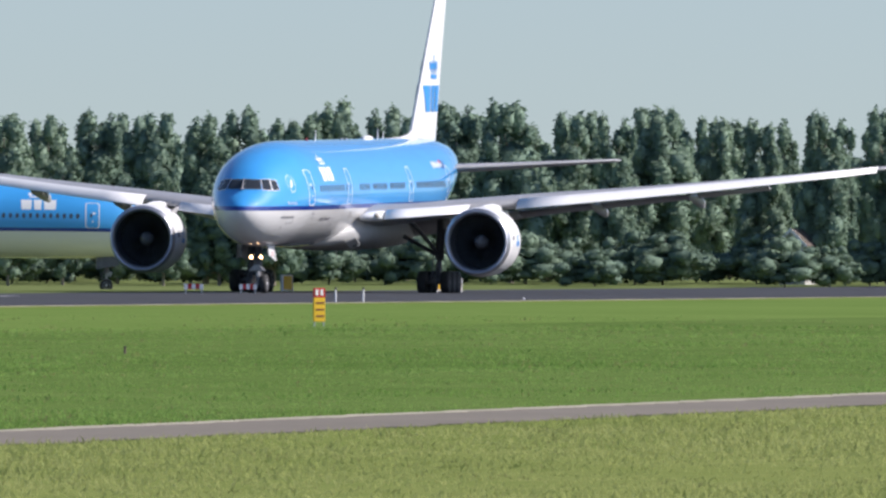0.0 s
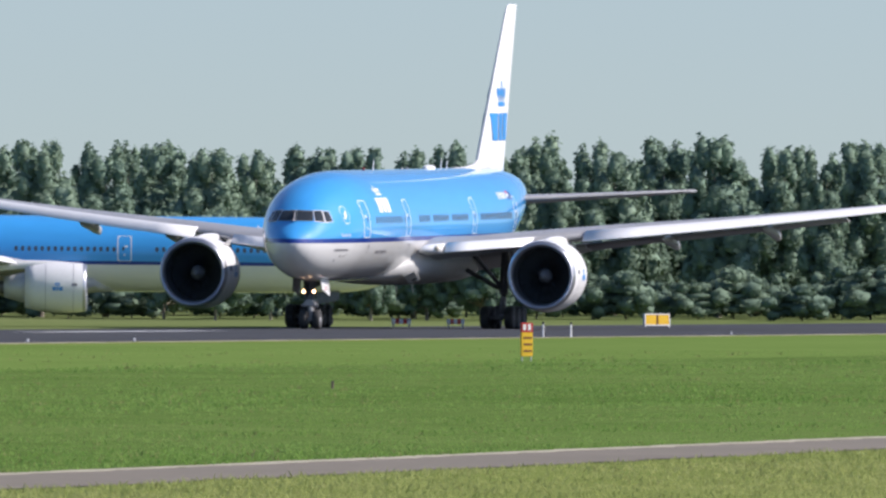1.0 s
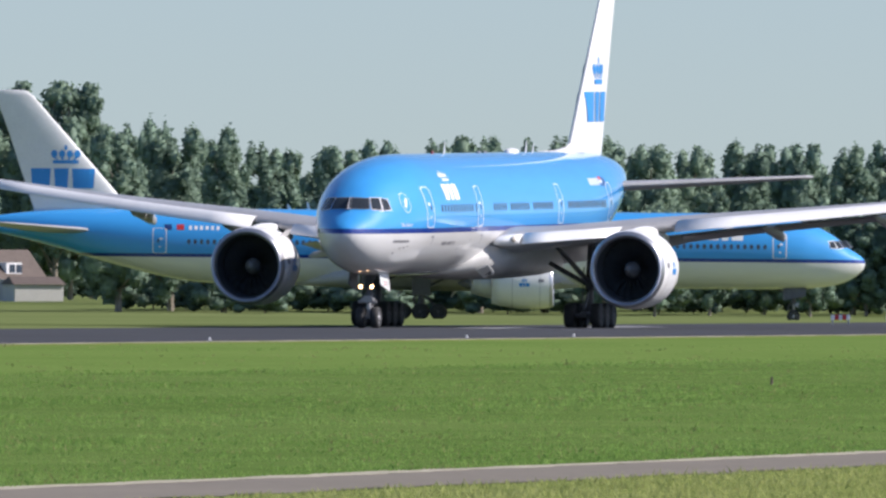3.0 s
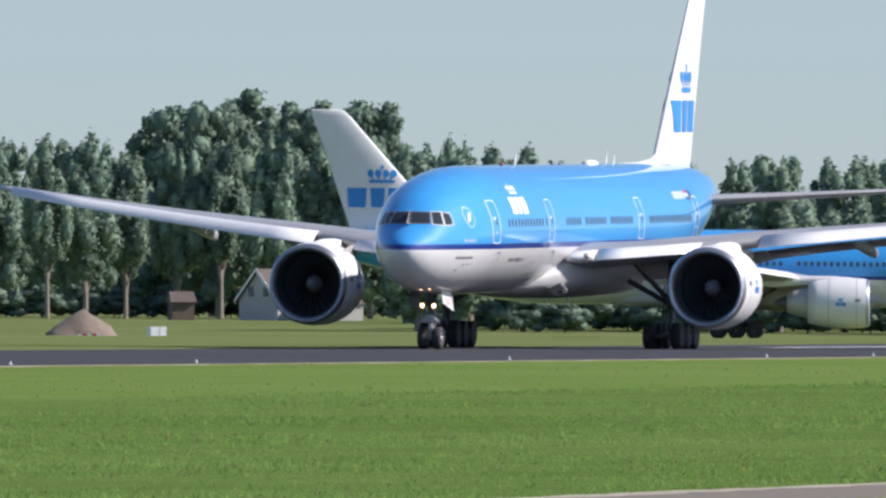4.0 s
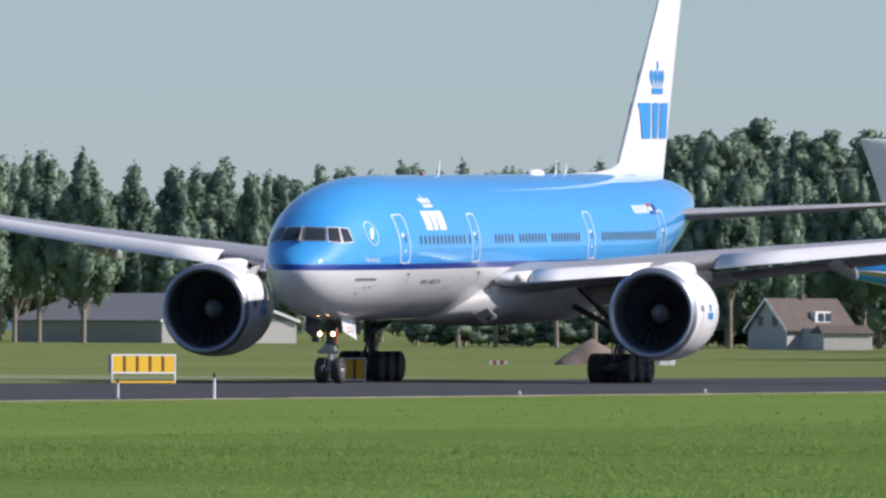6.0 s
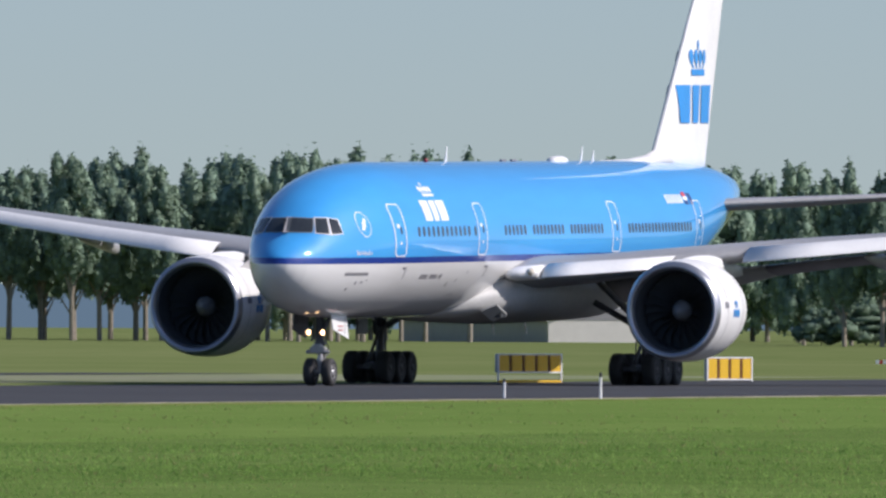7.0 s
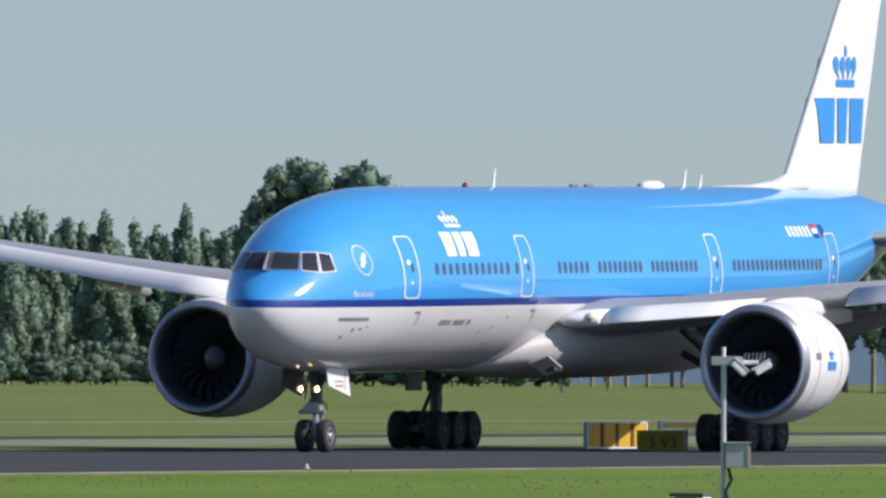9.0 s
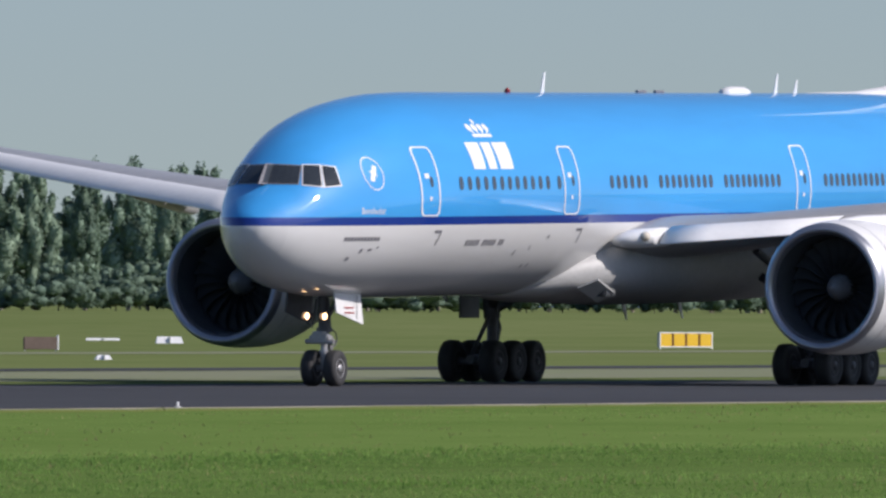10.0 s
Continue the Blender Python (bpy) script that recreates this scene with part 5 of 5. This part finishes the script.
part("chimney", box(0, 4.4, 5.2, 0.6, 0.6, 0.9, 0.02), M_BRICK, home, "brick chimney")
for x in (-1.2, 1.2):
    part("window", box(x, -0.03, 2.9, 0.8, 0.08, 1.0), M_PANE, home, "dark gable window")
part("porch", box(4.2, 5.0, 1.1, 2.6, 6.5, 2.2, 0.05), M_WALL, home, "pale lean-to")
cottage = gabled("house", "small white-walled house half hidden by bushes", -79.16, 1503, -25, 2.6, 5.0, 3.7, 4.9, M_WALL, M_ROOF)
part("window", box(0.3, -0.03, 3.2, 0.6, 0.08, 0.8), M_PANE, cottage, "dark gable window")
s = thing("garden_shed", "low pale shed with a brown roof beside the house", "shed", facing(-74.25, 1640, 20))
part("wall", box(0, 0, 0.85, 5.2, 3.5, 1.7, 0.03), M_WALL, s)
part("roof", loft([[(-2.8, -2, 1.7), (2.8, -2, 1.7), (2.8, 2, 1.7), (-2.8, 2, 1.7)], [(-2.6, -0.1, 2.5), (2.6, -0.1, 2.5), (2.6, 0.1, 2.5), (-2.6, 0.1, 2.5)]]), M_ROOF, s, "brown roof")
s = thing("garden_shed", "brown garden shed among the trees", "shed", facing(-73.72, 1660, 10))
part("wall", box(0, 0, 0.9, 2.3, 2.4, 1.8, 0.03), M_BRICK, s)
part("roof", loft([[(-1.35, -1.5, 1.8), (1.35, -1.5, 1.8), (1.35, 1.5, 1.8), (-1.35, 1.5, 1.8)], [(-1.25, -0.1, 2.9), (1.25, -0.1, 2.9), (1.25, 0.1, 2.9), (-1.25, 0.1, 2.9)]]), M_ROOF, s, "brown roof")
s = thing("white_cabinet", "square white equipment cabinet on the grass", "cabinet", facing(-73.635, 1143, 15))
part("body", box(0, 0, 0.53, 1.15, 0.9, 1.06, 0.03), M_MARK, s)
part("door_gap", box(0.1, -0.46, 0.53, 0.03, 0.02, 0.9), M_GREYMARK, s)


def heap():
    bm = bmesh.new()
    bmesh.ops.create_icosphere(bm, subdivisions=4, radius=1)
    for v in bm.verts:
        k = 1 + 0.16 * noise.noise(v.co * 1.3) + 0.07 * noise.noise(v.co * 7)
        flat = math.hypot(v.co.x, v.co.y)
        v.co = Vector((v.co.x * 3.1 * k, v.co.y * 2.6 * k, (2.3 * max(0.0, 1 - flat) ** 0.8 * k if v.co.z > 0 else -0.05)))
    ob = part("soil_mound", bm, M_SOIL, None, "", True)
    ob.matrix_world = facing(-73.38, 1224)
    tagged(ob, "low heap of bare brown earth on the grass", "heap")


heap()


def barrier(yaw, d, w):
    s = thing("barrier", "low red and white striped barrier", "barrier", facing(yaw, d), "barriers on the field")
    n = 5
    for k in range(n):
        part("stripe", box(-w / 2 + w / n * (k + 0.5), 0, 0.42, w / n, 0.08, 0.3, 0.01), M_RED if k % 2 else M_MARK, s, "red stripe" if k % 2 else "white stripe")
    for x in (-w / 2 + 0.1, w / 2 - 0.1):
        part("foot", box(x, 0, 0.14, 0.1, 0.5, 0.28, 0.02), M_CABINET, s)


for yaw, d, w in ((-73.40, 1180, 1.7), (-77.07, 930, 1.1), (-73.05, 1250, 1.4), (-77.26, 930, 1.0)):
    barrier(yaw, d, w)
for yaw, d, w, h in ((-63.948, 1095, 2.4, 0.36), (-64.18, 961, 1.6, 0.4), (-63.95, 700, 0.7, 0.2), (-75.9, 1120, 1.4, 0.3), (-76.2, 1120, 0.9, 0.25)):
    s = thing("marker_board", "low white marker board lying on the grass", "marker", facing(yaw, d, 8), "white markers on the field")
    part("board", loft([[(-w / 2, -0.3, 0), (w / 2, -0.3, 0), (w / 2, 0.3, 0), (-w / 2, 0.3, 0)], [(-w / 2 + 0.1, -0.06, h), (w / 2 - 0.1, -0.06, h), (w / 2 - 0.1, 0.06, h), (-w / 2 + 0.1, 0.06, h)]]), M_MARK, s)
    part("rib", box(0, -0.2, h * 0.5, 0.06, 0.3, h * 0.9), M_CABINET, s)
s = thing("red_hydrant", "small red hydrant post on the far grass", "hydrant", facing(-72.477, 1900))
part("body", lathe([(0.0, 0.32), (1.3, 0.3), (1.6, 0.42), (1.9, 0.3), (2.0, 0.1)], (0, 0, 0), "z", 16), M_RED, s)
part("nozzle", rod((-0.55, 0, 1.2), (0.55, 0, 1.2), 0.14), M_RED, s)
s = thing("brown_board", "brown backed sign board with a white side", "sign", facing(-63.73, 807, 20))
part("board", box(0, 0, 0.4, 1.75, 0.16, 0.62, 0.02), M_BRICK, s)
part("side", box(0.9, 0, 0.42, 0.1, 0.2, 0.74, 0.02), M_MARK, s, "white side")
for x in (-0.8, 0.8):
    part("leg", box(x, 0, 0.1, 0.06, 0.06, 0.2), M_STEEL, s)


# ---- the last lines ----
jet = airliner("airliner", "blue and white wide-body twin-engine airliner rolling on the runway", pose(0, 0, 0))
other = airliner("taxiing_airliner", "long blue and white twin-engine airliner taxiing behind the runway", pose(0, 0, 0), 5.3, 4.8, 1, True, 0.0, M_BODY2)
LINE_Y, HEADING, BANK = 208.81, 0.81, 0.32
ROLLOUT = [(0.0, 919.98), (0.5, 900.67), (1.0, 880.89), (1.5, 860.61), (2.0, 839.83), (2.5, 818.53), (3.0, 796.71), (3.5, 774.35), (4.0, 751.46), (4.5, 728.03), (5.0, 704.06), (5.5, 679.55), (6.0, 654.5), (6.5, 628.92), (7.0, 602.81), (7.5, 576.19), (8.0, 549.07), (8.5, 521.45), (9.0, 493.35), (9.5, 464.79), (10.0, 435.79)]
BG_NOSE, BG_WAY = Vector((1307.74, 302.5, -1.07)), Vector((0.2385, -0.971, 0))
TAXI = [(0.0, 1.6), (2.0, 3.75), (4.0, 6.25), (6.0, 9.6), (8.0, 12.8), (10.0, 16.0)]


def motions():
    walk(jet, [(t, pose(x, LINE_Y, 0, BANK, 0, HEADING)) for t, x in ROLLOUT])
    # the nose of the other one points towards the runway
    walk(other, [(t, pose(*(BG_NOSE + BG_WAY * gone), 0, -0.3, 103.8)) for t, gone in TAXI])


motions()
